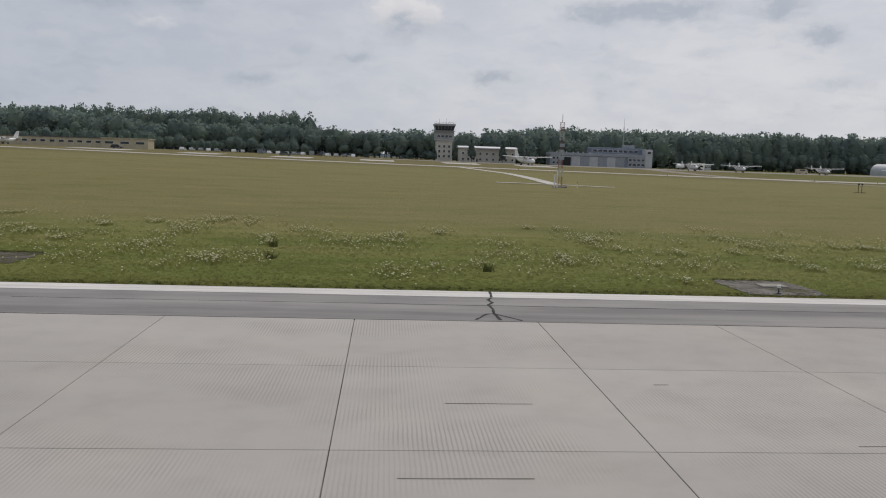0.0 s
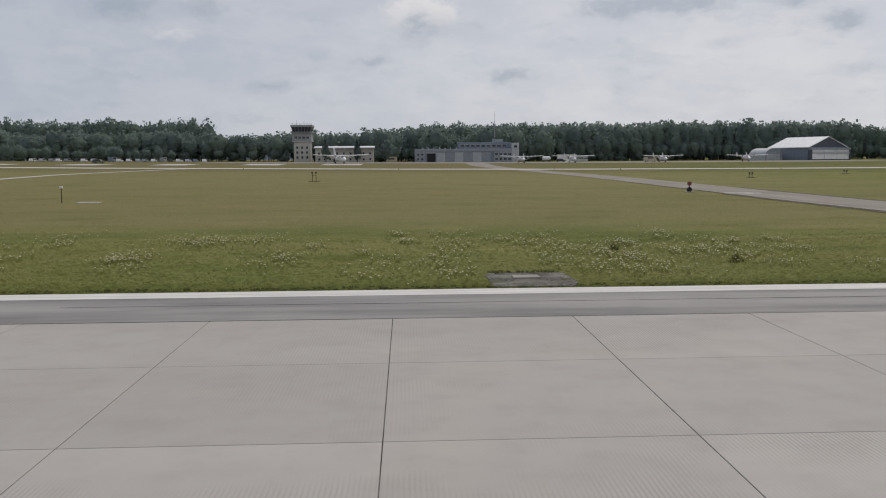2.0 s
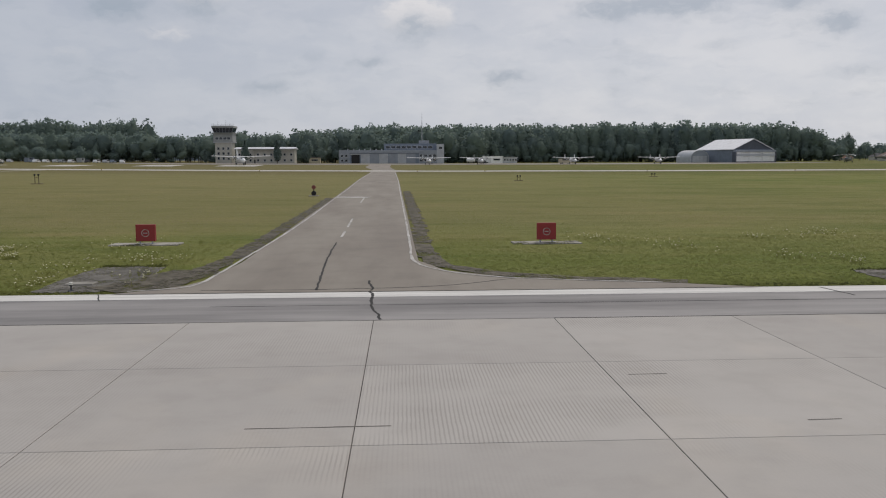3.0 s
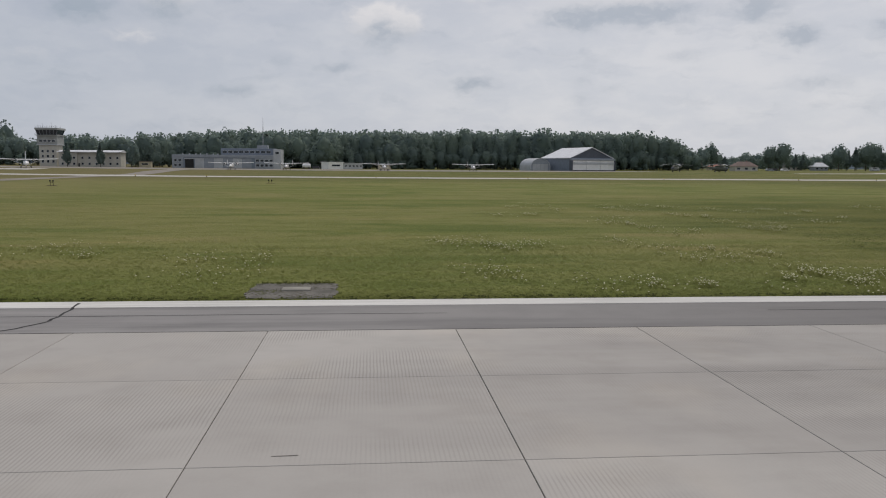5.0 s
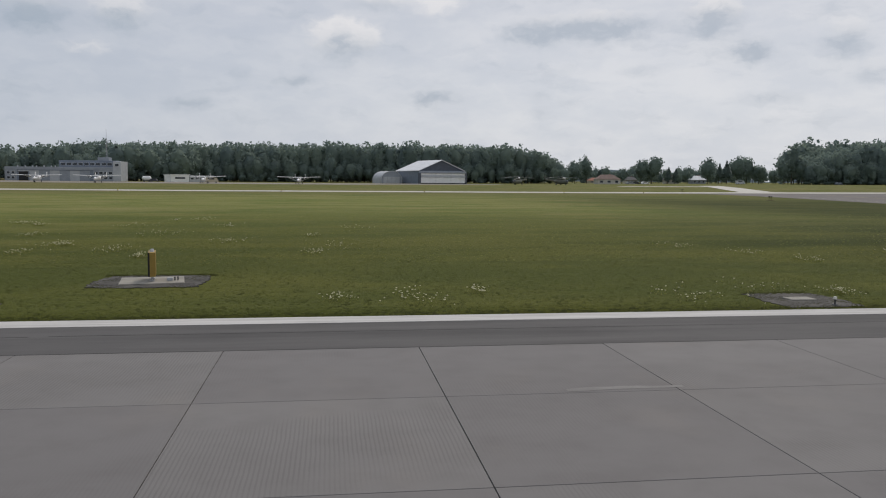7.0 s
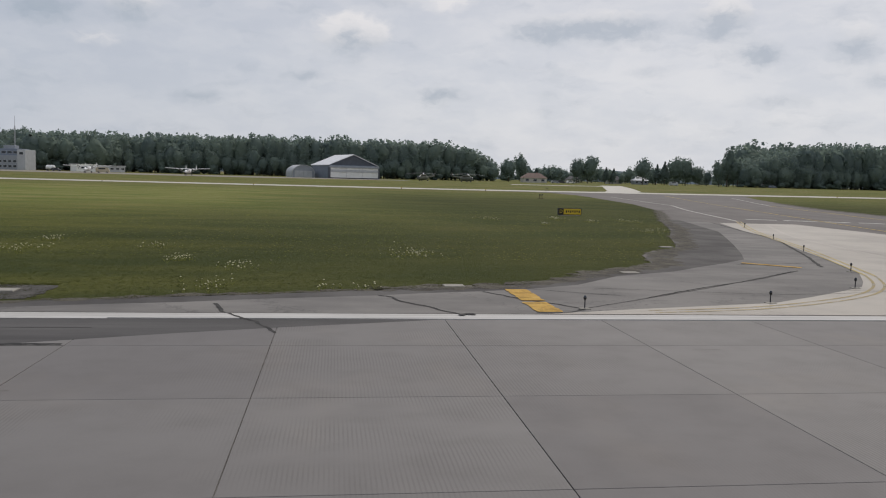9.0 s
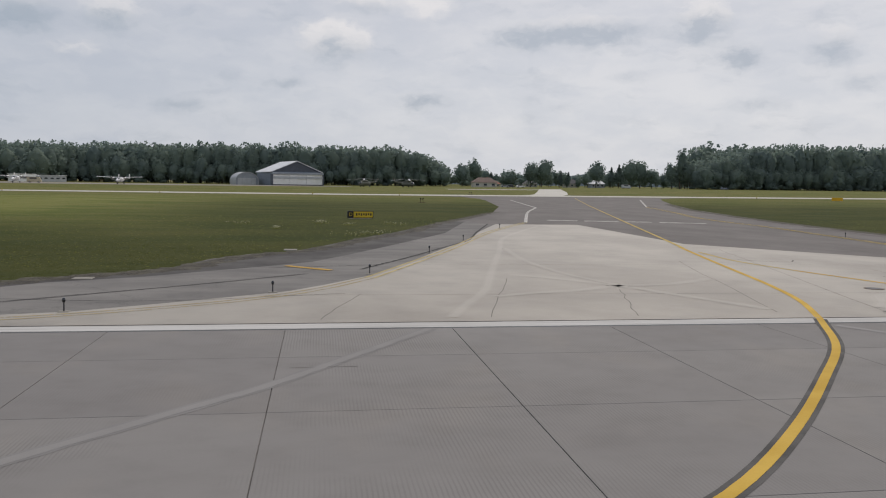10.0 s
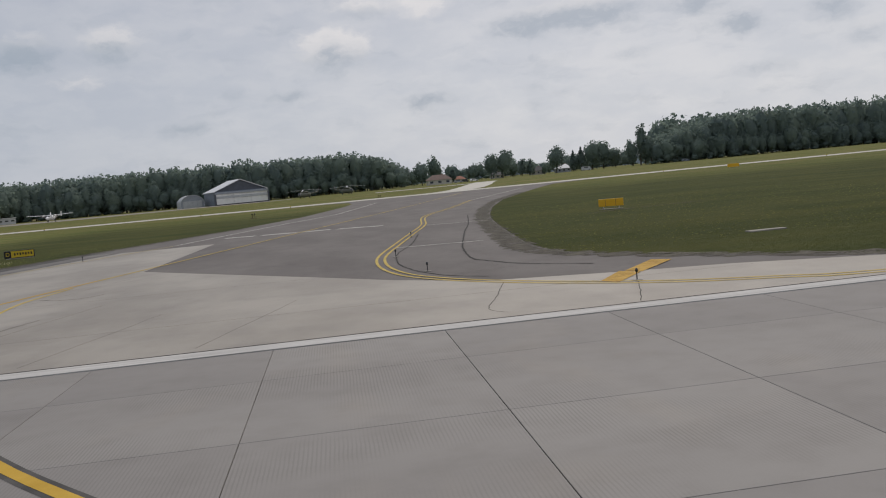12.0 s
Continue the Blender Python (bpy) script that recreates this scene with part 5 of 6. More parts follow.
def flowers():
    cx, cy, spread = [], [], []
    for x0, x1, y0, y1, n in ((-30, 60, 33, 56, 150), (-30, 60, 30, 36, 20), (55, 120, 31, 48, 90), (100, 136, 29, 45, 36), (155, 250, 30, 48, 60), (232, 276, 28.5, 34, 34), (296, 320, 29, 33, 6), (320, 372, 31, 56, 16), (372, 395, 70, 96, 8), (235, 300, 45, 95, 60)):
        cx += list(rng.uniform(x0, x1, n))
        cy += list(rng.uniform(y0, y1, n))
    k = rng.integers(0, len(cx), 17000)
    wide = rng.uniform(0.2, 1.0, len(cx))
    x = np.array(cx)[k] + rng.normal(0, 0.95, len(k)) * wide[k]
    y = np.array(cy)[k] + rng.normal(0, 1.9, len(k)) * wide[k]
    ok = open_grass(x, y)
    x, y = x[ok], y[ok]
    r = rng.uniform(0.022, 0.055, len(x))
    z = lie(x, y) + rng.uniform(0.08, 0.26, len(x))
    octa = np.array([(1, 0, 0), (0, 1, 0), (-1, 0, 0), (0, -1, 0), (0, 0, 0.55), (0, 0, -0.45)])
    fs = np.array([(0, 1, 4), (1, 2, 4), (2, 3, 4), (3, 0, 4), (1, 0, 5), (2, 1, 5), (3, 2, 5), (0, 3, 5)])
    c = np.stack([x, y, z], 1)
    v = (c[:, None, :] + octa[None] * r[:, None, None]).reshape(-1, 3)
    f = (fs[None] + 6 * np.arange(len(x))[:, None, None]).reshape(-1, 3)
    tagged(arrays("daisies", v, f, "petal"), "drifts of small white daisies in the grass", "flowers", kind="stuff")
    blades("daisy_leaves", x, y, (z - lie(x, y)) * 0.8, np.full(len(x), 0.04), "blade", "leafy daisy stems in the grass", (0.6, 1.8))


flowers()
# single dark weeds
x, y = scatter(9, -30, 120, 30, 42)
xs_, ys_ = np.repeat(x, 12) + rng.normal(0, 0.12, len(x) * 12), np.repeat(y, 12) + rng.normal(0, 0.1, len(x) * 12)
blades("weeds", xs_, ys_, rng.uniform(0.2, 0.45, len(xs_)), rng.uniform(0.04, 0.09, len(xs_)), "blade_dark", "single dark weeds standing in the meadow", (0.3, 1.2))


# ---- trees ----
def crown(seed, leaves, size, kind="broad", spread=0.62, base=0.03):
    """A crown one unit high: leaf clumps as small squares, a lumpy core behind them, and the way each clump faces."""
    g = np.random.default_rng(seed)
    count = 24
    lumps = g.normal(0, 1, (count, 3))
    lumps /= np.linalg.norm(lumps, axis=1)[:, None]
    swell = g.uniform(0.06, 0.36, count)
    lean = g.normal(0, 0.05, 2)
    mid, half = (1 + base) / 2, (1 - base) / 2

    def surface(d, k):
        bump = 0.80 + (swell * np.exp(9.0 * (d @ lumps.T - 1))).max(1)
        z = np.clip(mid + half * d[:, 2] * bump, base * 0.8, 1.04)
        t = (z - base) / (1 - base)
        wide = np.clip(1.18 - 1.12 * t, 0.05, 1) if kind == "fir" else np.clip(0.84 + 0.5 * t - 0.34 * t * t, 0, 1.2) if kind == "broad" else np.ones(len(z))
        xy = d[:, :2] * (bump * wide * spread / 2)[:, None] * k + lean * z[:, None]
        return np.column_stack([xy, mid + (z - mid) * k])

    hearts = surface(lumps, 0.62)
    d = g.normal(0, 1, (leaves, 3))
    d /= np.linalg.norm(d, axis=1)[:, None]
    p = surface(d, 1.0)
    near = (d @ lumps.T + 0.25 * swell).argmax(1)
    out = p - hearts[near]
    out[:, :2] /= spread
    out /= np.linalg.norm(out, axis=1)[:, None]
    p += out * (g.uniform(-0.13, 0.005, leaves) * spread)[:, None]
    face = out + g.normal(0, 0.6, (leaves, 3))
    face /= np.linalg.norm(face, axis=1)[:, None]
    u = np.cross(face, g.normal(0, 1, (leaves, 3)))
    u /= np.linalg.norm(u, axis=1)[:, None]
    w = np.cross(face, u)
    r = (size * g.uniform(0.5, 1.25, leaves))[:, None]
    q = np.stack([p - u * r - w * r * 0.6, p + u * r * 0.8 - w * r * 0.8, p + u * r + w * r * 0.6, p - u * r * 0.7 + w * r], 1).reshape(-1, 3)
    nq = np.repeat(0.55 * out + 0.55 * face + np.array([0, 0, 0.25]), 4, 0)
    rings, seg = 8, 11
    th, ph = np.linspace(0.05, np.pi - 0.05, rings), np.arange(seg) * 2 * np.pi / seg
    T, P = np.meshgrid(th, ph, indexing="ij")
    c = surface(np.stack([np.sin(T) * np.cos(P), np.sin(T) * np.sin(P), np.cos(T)], 2).reshape(-1, 3), 0.74)
    i, j = np.meshgrid(np.arange(rings - 1), np.arange(seg), indexing="ij")
    a, b = (i * seg + j).ravel(), (i * seg + (j + 1) % seg).ravel()
    return q, nq, c, np.stack([a, a + seg, b + seg, b], 1)


def wood(name, places, label, leaves=460, size=0.52, material="leaf"):
    """Many trees as one stand: places are x, y, height, width."""
    front = [crown(100 + i, leaves, size / 22.0, "broad", 0.62, 0.03 * (i % 8)) for i in range(14)]
    rear = [crown(200 + i, leaves // 3, size / 16.0, "broad", 0.62, 0.03 * (i % 8)) for i in range(8)]
    edge = min(q[1] for q in places) + 14
    V, NV, C, F, T = [], [], [], [], []
    count = 0
    for x, y, h, w in places:
        protos = front if y < edge else rear
        q, nq, c, f = protos[int(rng.integers(0, len(protos)))]
        a = rng.uniform(0, 2 * np.pi)
        r = np.array([[np.cos(a), -np.sin(a), 0], [np.sin(a), np.cos(a), 0], [0, 0, 1]])
        sc = np.array([w / 0.62, w / 0.62, h])
        o = np.array([x, y, lz(x, y) - 0.2])
        V.append((q * sc) @ r.T + o)
        NV.append((nq / sc) @ r.T * h)
        C.append((c * sc) @ r.T + o)
        F.append(f + count)
        count += len(c)
        T.append((x, y, h))
    V = np.concatenate(V)
    root = tagged(new(name), label, "woodland", kind="stuff")
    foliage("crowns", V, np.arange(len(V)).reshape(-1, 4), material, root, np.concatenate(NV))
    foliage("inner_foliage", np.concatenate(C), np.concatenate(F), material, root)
    b = Mesh()
    for x, y, h in T:
        z = lz(x, y)
        b.tube((x, y, z - 0.3), (x, y, z + h * 0.6), 0.014 * h, 0.006 * h, 5)
    part("trunks", b, "bark", root)


def stand(x0, x1, y0, y1, h, gap, jitter=0.14, low=None):
    """Places of a stand of trees; h is a height or a list of (x, height)."""
    out = []
    rows = max(1, int((y1 - y0) / (gap * 1.25)) + 1)
    for r in range(rows):
        n = int((x1 - x0) / gap)
        for k in range(n):
            x = x0 + (k + 0.5 + rng.uniform(-0.35, 0.35) + 0.5 * (r % 2)) * gap
            hh = h if not isinstance(h, list) else float(np.interp(x, [q[0] for q in h], [q[1] for q in h]))
            hh *= rng.uniform(1 - jitter, 1 + jitter * 0.6)
            y = y0 + r * gap * 1.25 + rng.uniform(-0.3, 0.3) * gap
            out.append((x, y, hh, min(hh * 0.66, gap * 2.1) * rng.uniform(0.85, 1.3)))
            if r == 0 and hh > 16:
                # lower trees and bushes along the front of the stand
                for share in (rng.uniform(0.3, 0.75), rng.uniform(0.25, 0.5), 0.16):
                    lo = hh * share * rng.uniform(0.85, 1.15)
                    out.append((x + rng.uniform(-0.6, 0.6) * gap, y - rng.uniform(0.1, 0.7) * gap, lo, max(min(lo, gap * 1.3) * rng.uniform(0.7, 1.1), gap * 0.9)))
    return out


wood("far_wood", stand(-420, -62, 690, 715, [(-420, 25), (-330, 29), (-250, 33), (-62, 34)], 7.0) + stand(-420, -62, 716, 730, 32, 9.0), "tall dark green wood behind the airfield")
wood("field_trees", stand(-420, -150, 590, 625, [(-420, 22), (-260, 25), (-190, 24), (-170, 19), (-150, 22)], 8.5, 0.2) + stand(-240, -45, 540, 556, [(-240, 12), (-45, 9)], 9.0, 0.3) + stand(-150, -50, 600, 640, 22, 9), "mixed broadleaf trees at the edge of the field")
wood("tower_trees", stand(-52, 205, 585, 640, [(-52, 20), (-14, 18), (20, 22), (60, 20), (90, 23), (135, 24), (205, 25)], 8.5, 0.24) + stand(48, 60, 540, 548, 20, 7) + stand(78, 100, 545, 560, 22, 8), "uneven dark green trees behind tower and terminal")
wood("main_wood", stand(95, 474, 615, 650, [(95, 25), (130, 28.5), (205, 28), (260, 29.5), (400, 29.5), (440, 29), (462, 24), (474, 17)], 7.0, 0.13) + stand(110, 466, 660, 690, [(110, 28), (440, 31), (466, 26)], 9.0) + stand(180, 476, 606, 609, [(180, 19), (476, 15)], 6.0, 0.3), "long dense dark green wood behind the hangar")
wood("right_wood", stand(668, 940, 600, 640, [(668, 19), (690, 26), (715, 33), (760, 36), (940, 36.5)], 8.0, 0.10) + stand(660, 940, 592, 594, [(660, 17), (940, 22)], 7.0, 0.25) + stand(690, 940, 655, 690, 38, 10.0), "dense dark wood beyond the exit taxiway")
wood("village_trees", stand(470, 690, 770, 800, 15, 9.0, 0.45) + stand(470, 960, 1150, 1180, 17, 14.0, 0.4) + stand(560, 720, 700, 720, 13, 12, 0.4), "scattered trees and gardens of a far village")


def tree(x, y, h, w, kind="broad", label="dark green broadleaf tree with a rounded crown"):
    t = thing("tree", x, y, lz(x, y), label, "tree", "village trees")
    tr = Mesh()
    tr.tube((0, 0, -0.3), (0, 0, h * 0.35), 0.02 * h, 0.013 * h, 7)
    tr.tube((0, 0, h * 0.35), (0.03 * h, 0, h * 0.8), 0.013 * h, 0.004 * h, 6)
    for a in range(4):
        tr.tube((0, 0, h * (0.25 + 0.08 * a)), (math.cos(a * 1.7) * w * 0.3, math.sin(a * 1.7) * w * 0.3, h * (0.5 + 0.08 * a)), 0.008 * h, 0.003 * h, 5)
    part("trunk", tr, "bark", t)
    q, nq, c, f = crown(int(x * 3 + y), 420, (0.4 + 0.010 * h) / h, kind, w / h, 0.1)
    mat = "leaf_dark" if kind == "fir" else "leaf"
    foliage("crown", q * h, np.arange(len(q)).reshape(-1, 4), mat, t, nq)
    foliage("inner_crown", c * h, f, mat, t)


for x, y, h, w, kind in ((492, 640, 13, 11, "broad"), (505, 650, 16, 9, "broad"), (478, 640, 12, 9, "broad"), (519, 660, 9, 7, "fir"), (531, 640, 9, 8, "broad"), (547, 640, 15, 10, "broad"), (556, 640, 17, 12, "broad"),
                         (574, 650, 10, 6, "fir"), (580, 650, 9, 6, "fir"), (594, 620, 15, 11, "broad"), (613, 640, 12, 7, "fir"), (620, 640, 14, 8, "fir"), (629, 640, 17, 12, "broad"), (640, 645, 17, 11, "broad"), (648, 640, 12, 9, "broad"),
                         (655, 603, 33, 9, "poplar"), (662, 600, 22, 12, "broad"), (650, 606, 20, 12, "broad"), (71.3, 501, 14, 6.5, "fir"), (52.6, 501, 14, 6.8, "fir"), (30, 497, 8, 3.5, "fir"), (88, 505, 14, 8, "broad")):
    f = 1.4 if 470 < x < 650 else 1.0
    tree(x, y, h * f, w * f, kind, {"broad": "dark green broadleaf tree with a rounded crown", "fir": "slim dark green conifer among village gardens", "poplar": "tall narrow poplar at the wood's edge"}[kind])


# ---- buildings ----
def window(parent, x, y, z, w, h, sill=True):
    p = part("window", Mesh().box(x - w / 2 - 0.08, y - 0.06, z - 0.08, x + w / 2 + 0.08, y - 0.02, z + h + 0.08), "white", parent)
    part("pane", Mesh().box(x - w / 2, y - 0.09, z, x + w / 2, y - 0.062, z + h), "glass", p)
    if sill:
        part("sill", Mesh().box(x - w / 2 - 0.15, y - 0.2, z - 0.18, x + w / 2 + 0.15, y - 0.06, z - 0.09), "light_panel", p)


def control_tower(x, y):
    t = thing("control_tower", x, y, lz(x, y), "cream control tower with a wide glazed cab and flat roof", "control tower")
    part("shaft", Mesh().box(-5, 0, -0.5, 5, 10, 13.0), "plaster_wall", t)
    part("lower_gallery", Mesh().box(-6.0, -1.0, 12.6, 6.0, 11.0, 13.0), "light_panel", t)
    for zz, n in ((2.2, 3), (5.2, 3), (8.2, 3)):
        for k in range(n):
            window(t, -3 + 3 * k, 0, zz, 1.3, 1.5)
    for k in range(4):
        window(t, -3.6 + 2.4 * k, -0.6, 14.4, 1.8, 1.4)
    part("upper_storey", Mesh().box(-5.8, -0.6, 13.0, 5.8, 10.6, 18.2), "tower_grey", t)
    part("balcony", Mesh().box(-6.4, -1.9, 18.2, 6.4, 11.9, 18.6), "tower_grey", t)
    rail = Mesh()
    for k in range(15):
        rail.tube((-6.3 + k * 0.9, -1.8, 18.6), (-6.3 + k * 0.9, -1.8, 19.7), 0.05, 0.05, 4)
    rail.tube((-6.3, -1.8, 19.7), (6.3, -1.8, 19.7), 0.06, 0.06, 4)
    part("railing", rail, "dark_steel", t)
    b = Mesh().loft([[(-5.4, -0.4, 18.6), (5.4, -0.4, 18.6), (5.4, 10.4, 18.6), (-5.4, 10.4, 18.6)], [(-6.3, -1.3, 21.6), (6.3, -1.3, 21.6), (6.3, 11.3, 21.6), (-6.3, 11.3, 21.6)]])
    part("cab_glazing", b, "glass", t)
    for k in range(7):
        part("mullion", Mesh().tube((-5.4 + 1.8 * k, -0.45, 18.6), (-6.3 + 2.1 * k, -1.35, 21.6), 0.1, 0.1, 4), "grey_panel", t)
    part("cab_roof", Mesh().box(-6.6, -1.7, 21.6, 6.6, 11.7, 22.8, 0.15), "tower_grey", t)
    for k, hh in enumerate((1.6, 2.8, 1.2, 3.4, 2.0, 1.5)):
        part("aerial", Mesh().tube((-5.5 + k * 2.2, 1 + k, 22.7), (-5.5 + k * 2.2, 1 + k, 22.8 + hh), 0.08, 0.05, 5), "dark_steel", t)
    rr = Mesh()
    for k in range(13):
        rr.tube((-6.3 + k * 1.05, -1.4, 22.7), (-6.3 + k * 1.05, -1.4, 23.7), 0.04, 0.04, 4)
    rr.tube((-6.3, -1.4, 23.7), (6.3, -1.4, 23.7), 0.04, 0.04, 4)
    part("roof_railing", rr, "dark_steel", t)


control_tower(36.7, 515)


def office_block(x0, x1, y, h):
    w = x1 - x0
    t = thing("office_building", x0, y, lz(x0 + w / 2, y), "two-storey cream office building with a pale overhanging roof", "building")
    part("wall", Mesh().box(0, 0, -0.5, w * 0.30, 12, h - 0.8).box(w * 0.30, 1.5, -0.5, w, 12, h - 0.8), "plaster_wall", t)
    part("roof", Mesh().prism_x([(-1.0, h - 0.8), (13, h - 0.8), (13, h - 0.5), (6, h + 0.6), (-1.0, h - 0.4)], -0.8, w + 0.8), "roof_metal", t)
    for z in (1.2, 4.7):
        for k in range(3):
            window(t, 2.2 + k * 3.3, 0, z, 1.2, 1.3)
        for k in range(6):
            window(t, w * 0.30 + 2.6 + k * 4.0, 1.5, z, 1.2, 1.3)
    part("door", Mesh().box(w * 0.30 + 0.2, 1.38, 0, w * 0.30 + 1.0, 1.5, 2.2), "dark_steel", t)


office_block(45.6, 80.6, 507, 9.3)


def terminal(x0, x1, y):
    w = x1 - x0
    t = thing("terminal_building", x0, y, lz(x0 + w / 2, y), "long blue-grey flat-roofed hangar terminal with a taller rear block", "terminal")
    part("front_hall", Mesh().box(0, 0, -0.5, w - 4.5, 16, 6.6), "blue_panel", t)
    part("fascia", Mesh().box(-0.3, -0.5, 6.6, w - 4.5, 16.3, 8.4, 0.1), "grey_panel", t)
    part("left_pier", Mesh().box(-0.3, -0.35, -0.5, 6.5, 2, 6.6), "grey_panel", t)
    part("end_block", Mesh().box(w - 4.5, -0.6, -0.5, w, 17, 12.0, 0.1), "light_panel", t)
    part("right_pier", Mesh().box(w - 16, -0.35, -0.5, w - 4.5, 2, 6.6), "grey_panel", t)
    part("rear_block", Mesh().box(28, 8, 6.0, w - 4.5, 20, 12.6, 0.15), "blue_panel", t)
    part("plant_room", Mesh().box(50.5, 9, 12.6, 57, 16, 14.6, 0.1), "grey_panel", t)
    for k in range(6):
        part("hangar_door", Mesh().box(13.5 + k * 5.8, -0.12, 0, 19.1 + k * 5.8, 0.0, 6.2), "grey_panel" if k % 2 else "light_panel", t)
    # black panel on the wall, painted as the bay's unlit inside
    part("open_bay", Mesh().box(7.6, -0.2, 0, 12.8, -0.02, 5.6), "black", t)
    part("door_frame", Mesh().box(7.0, -0.3, 5.6, 13.4, 0.0, 6.2), "light_panel", t)
    for zz in (1.2, 4.2):
        for k in range(2):
            window(t, 1.8 + k * 2.6, -0.35, zz, 1.5, 1.4, False)
        for k in range(4):
            window(t, w - 14.4 + k * 2.8, -0.35, zz, 1.9, 1.4, False)
    for k in range(9):
        window(t, 30.5 + k * 3.4, 8, 9.6, 2.6, 1.5, False)
    window(t, w - 2.2, -0.6, 9.0, 2.2, 1.5, False)
    for k in range(7):
        part("roof_vent", Mesh().tube((5 + k * 3.6, 6 + (k % 3) * 2, 8.3), (5 + k * 3.6, 6 + (k % 3) * 2, 9.3), 0.35, 0.35, 8), "light_panel", t)


terminal(106.4, 172.6, 527)
q = thing("radio_mast", 159.2, 548, lz(159, 548), "slim grey radio mast behind the terminal", "antenna mast")
part("mast", lattice(Mesh(), 1.0, 0.35, 0, 27, 14, 0.08), "steel", q)
part("rod", Mesh().tube((0, 0, 27), (0, 0, 33), 0.12, 0.06, 6), "steel", q)


def hangar():
    t = thing("hangar", 368.0, 514.5, lz(368, 514), "big grey hangar with pale sloped roof and white banded door", "hangar", turn=19)
    w, d, e, r = 15.6, 35, 8.2, 14.6
    part("wall", Mesh().box(-w, 0.6, -0.5, w, d, e), "blue_panel", t)
    part("gable", Mesh().prism([(-w, e), (w, e), (0.0, r)], 0.6, 1.0), "slate_panel", t)
    part("rear_gable", Mesh().prism([(-w, e), (w, e), (0.0, r)], d - 0.4, d), "blue_panel", t)
    for s in (-1, 1):
        part("roof_slope", Mesh().prism([(0, r), (s * (w + 0.8), e - 0.35), (s * (w + 0.8), e + 0.05), (0, r + 0.4)], -0.2, d + 0.4), "roof_metal", t)
    part("door_track_housing", Mesh().box(-15.8, -2.4, 6.6, 16.0, 0.6, 7.7, 0.1), "grey_panel", t)
    for k in range(6):
        part("door_leaf", Mesh().box(-15.6 + k * 5.25, -1.9 + 0.25 * (k % 2), 0.6, -10.4 + k * 5.25, -1.7 + 0.25 * (k % 2), 6.6), "door_white", t)
    part("door_band", Mesh().box(-15.7, -2.1, 4.0, 15.8, -1.95, 5.4), "light_panel", t)
    part("door_rail", Mesh().box(-16.0, -2.3, -0.3, 16.2, 0.6, 0.6), "dark_steel", t)
    for s in (-1, 1):
        part("door_post", Mesh().box(s * 16.0 - 0.4, -2.3, -0.3, s * 16.0 + 0.4, 0.6, 6.6), "slate_panel", t)


hangar()


def round_shelter():
    t = thing("round_roof_shelter", 337.2, 525.0, lz(337, 525), "small arched shelter with pale front wall and metal roof", "shelter", turn=19)
    w, d = 7.0, 14.0
    arc = [(w * math.cos(math.pi * k / 16), 2.6 + 5.0 * math.sin(math.pi * k / 16)) for k in range(17)]
    part("front_wall", Mesh().prism([(w, -0.3)] + arc + [(-w, -0.3)], 0, 0.4), "grey_panel", t)
    part("rear_wall", Mesh().prism([(w, -0.3)] + arc + [(-w, -0.3)], d - 0.4, d), "grey_panel", t)
    b = Mesh()
    out = [(w * 1.035, -0.3)] + [(x * 1.035, z * 1.035) for x, z in arc] + [(-w * 1.035, -0.3)]
    inn = [(w, -0.3)] + arc + [(-w, -0.3)]
    b.prism(out + inn[::-1], -0.3, d + 0.3)
    part("arched_roof", b, "light_panel", t)
    for k in range(4):
        part("door_leaf", Mesh().box(-5.6 + k * 2.8, -0.12, 0, -2.9 + k * 2.8, -0.002, 4.2), "light_panel", t)


round_shelter()


def shed(x, y, w, d, h, wall, label, bands=4, roof="dark_roof", turn=0.0):
    t = thing("low_shed", x, y, lz(x + w / 2, y), label, "shed", turn=turn)
    part("wall", Mesh().box(0, 0, -0.5, w, d, h), wall, t)
    part("roof", Mesh().box(-0.4, -0.4, h, w + 0.4, d + 0.4, h + 0.35, 0.08), roof, t)
    for k in range(bands):
        window(t, w * (k + 0.5) / bands, 0, h * 0.45, w / bands * 0.55, h * 0.25, False)


shed(-215, 452, 66, 12, 4.6, "beige_wall", "long low beige shed with a flat dark roof", 14)
shed(-149, 450, 24, 12, 5.0, "beige_wall", "beige flat-roofed shed with few windows", 3, "beige_wall")
shed(202.2, 525, 14, 6, 4.2, "door_white", "white site container beside the apron", 1, "door_white", 50)
shed(211.6, 536.2, 22, 6, 3.7, "light_panel", "row of pale site containers beside the apron", 5, "light_panel", 58)
shed(88, 520, 7, 4, 3.6, "beige_wall", "small beige hut near the terminal", 1)
q = thing("fuel_tank", 189.0, 520, lz(189, 520), "white cylindrical tank beside the apron", "tank")
part("shell", Mesh().loft([[(x, 1.4 * k * math.cos(a * math.pi / 8), 2.0 + 1.4 * k * math.sin(a * math.pi / 8)) for a in range(16)] for x, k in ((-2.6, 0.5), (-2.1, 1.0), (2.1, 1.0), (2.6, 0.5))]), "white", q)
for s in (-1.6, 1.6):
    part("saddle", Mesh().box(s - 0.3, -1.4, -0.3, s + 0.3, 1.4, 1.2), "dark_steel", q)


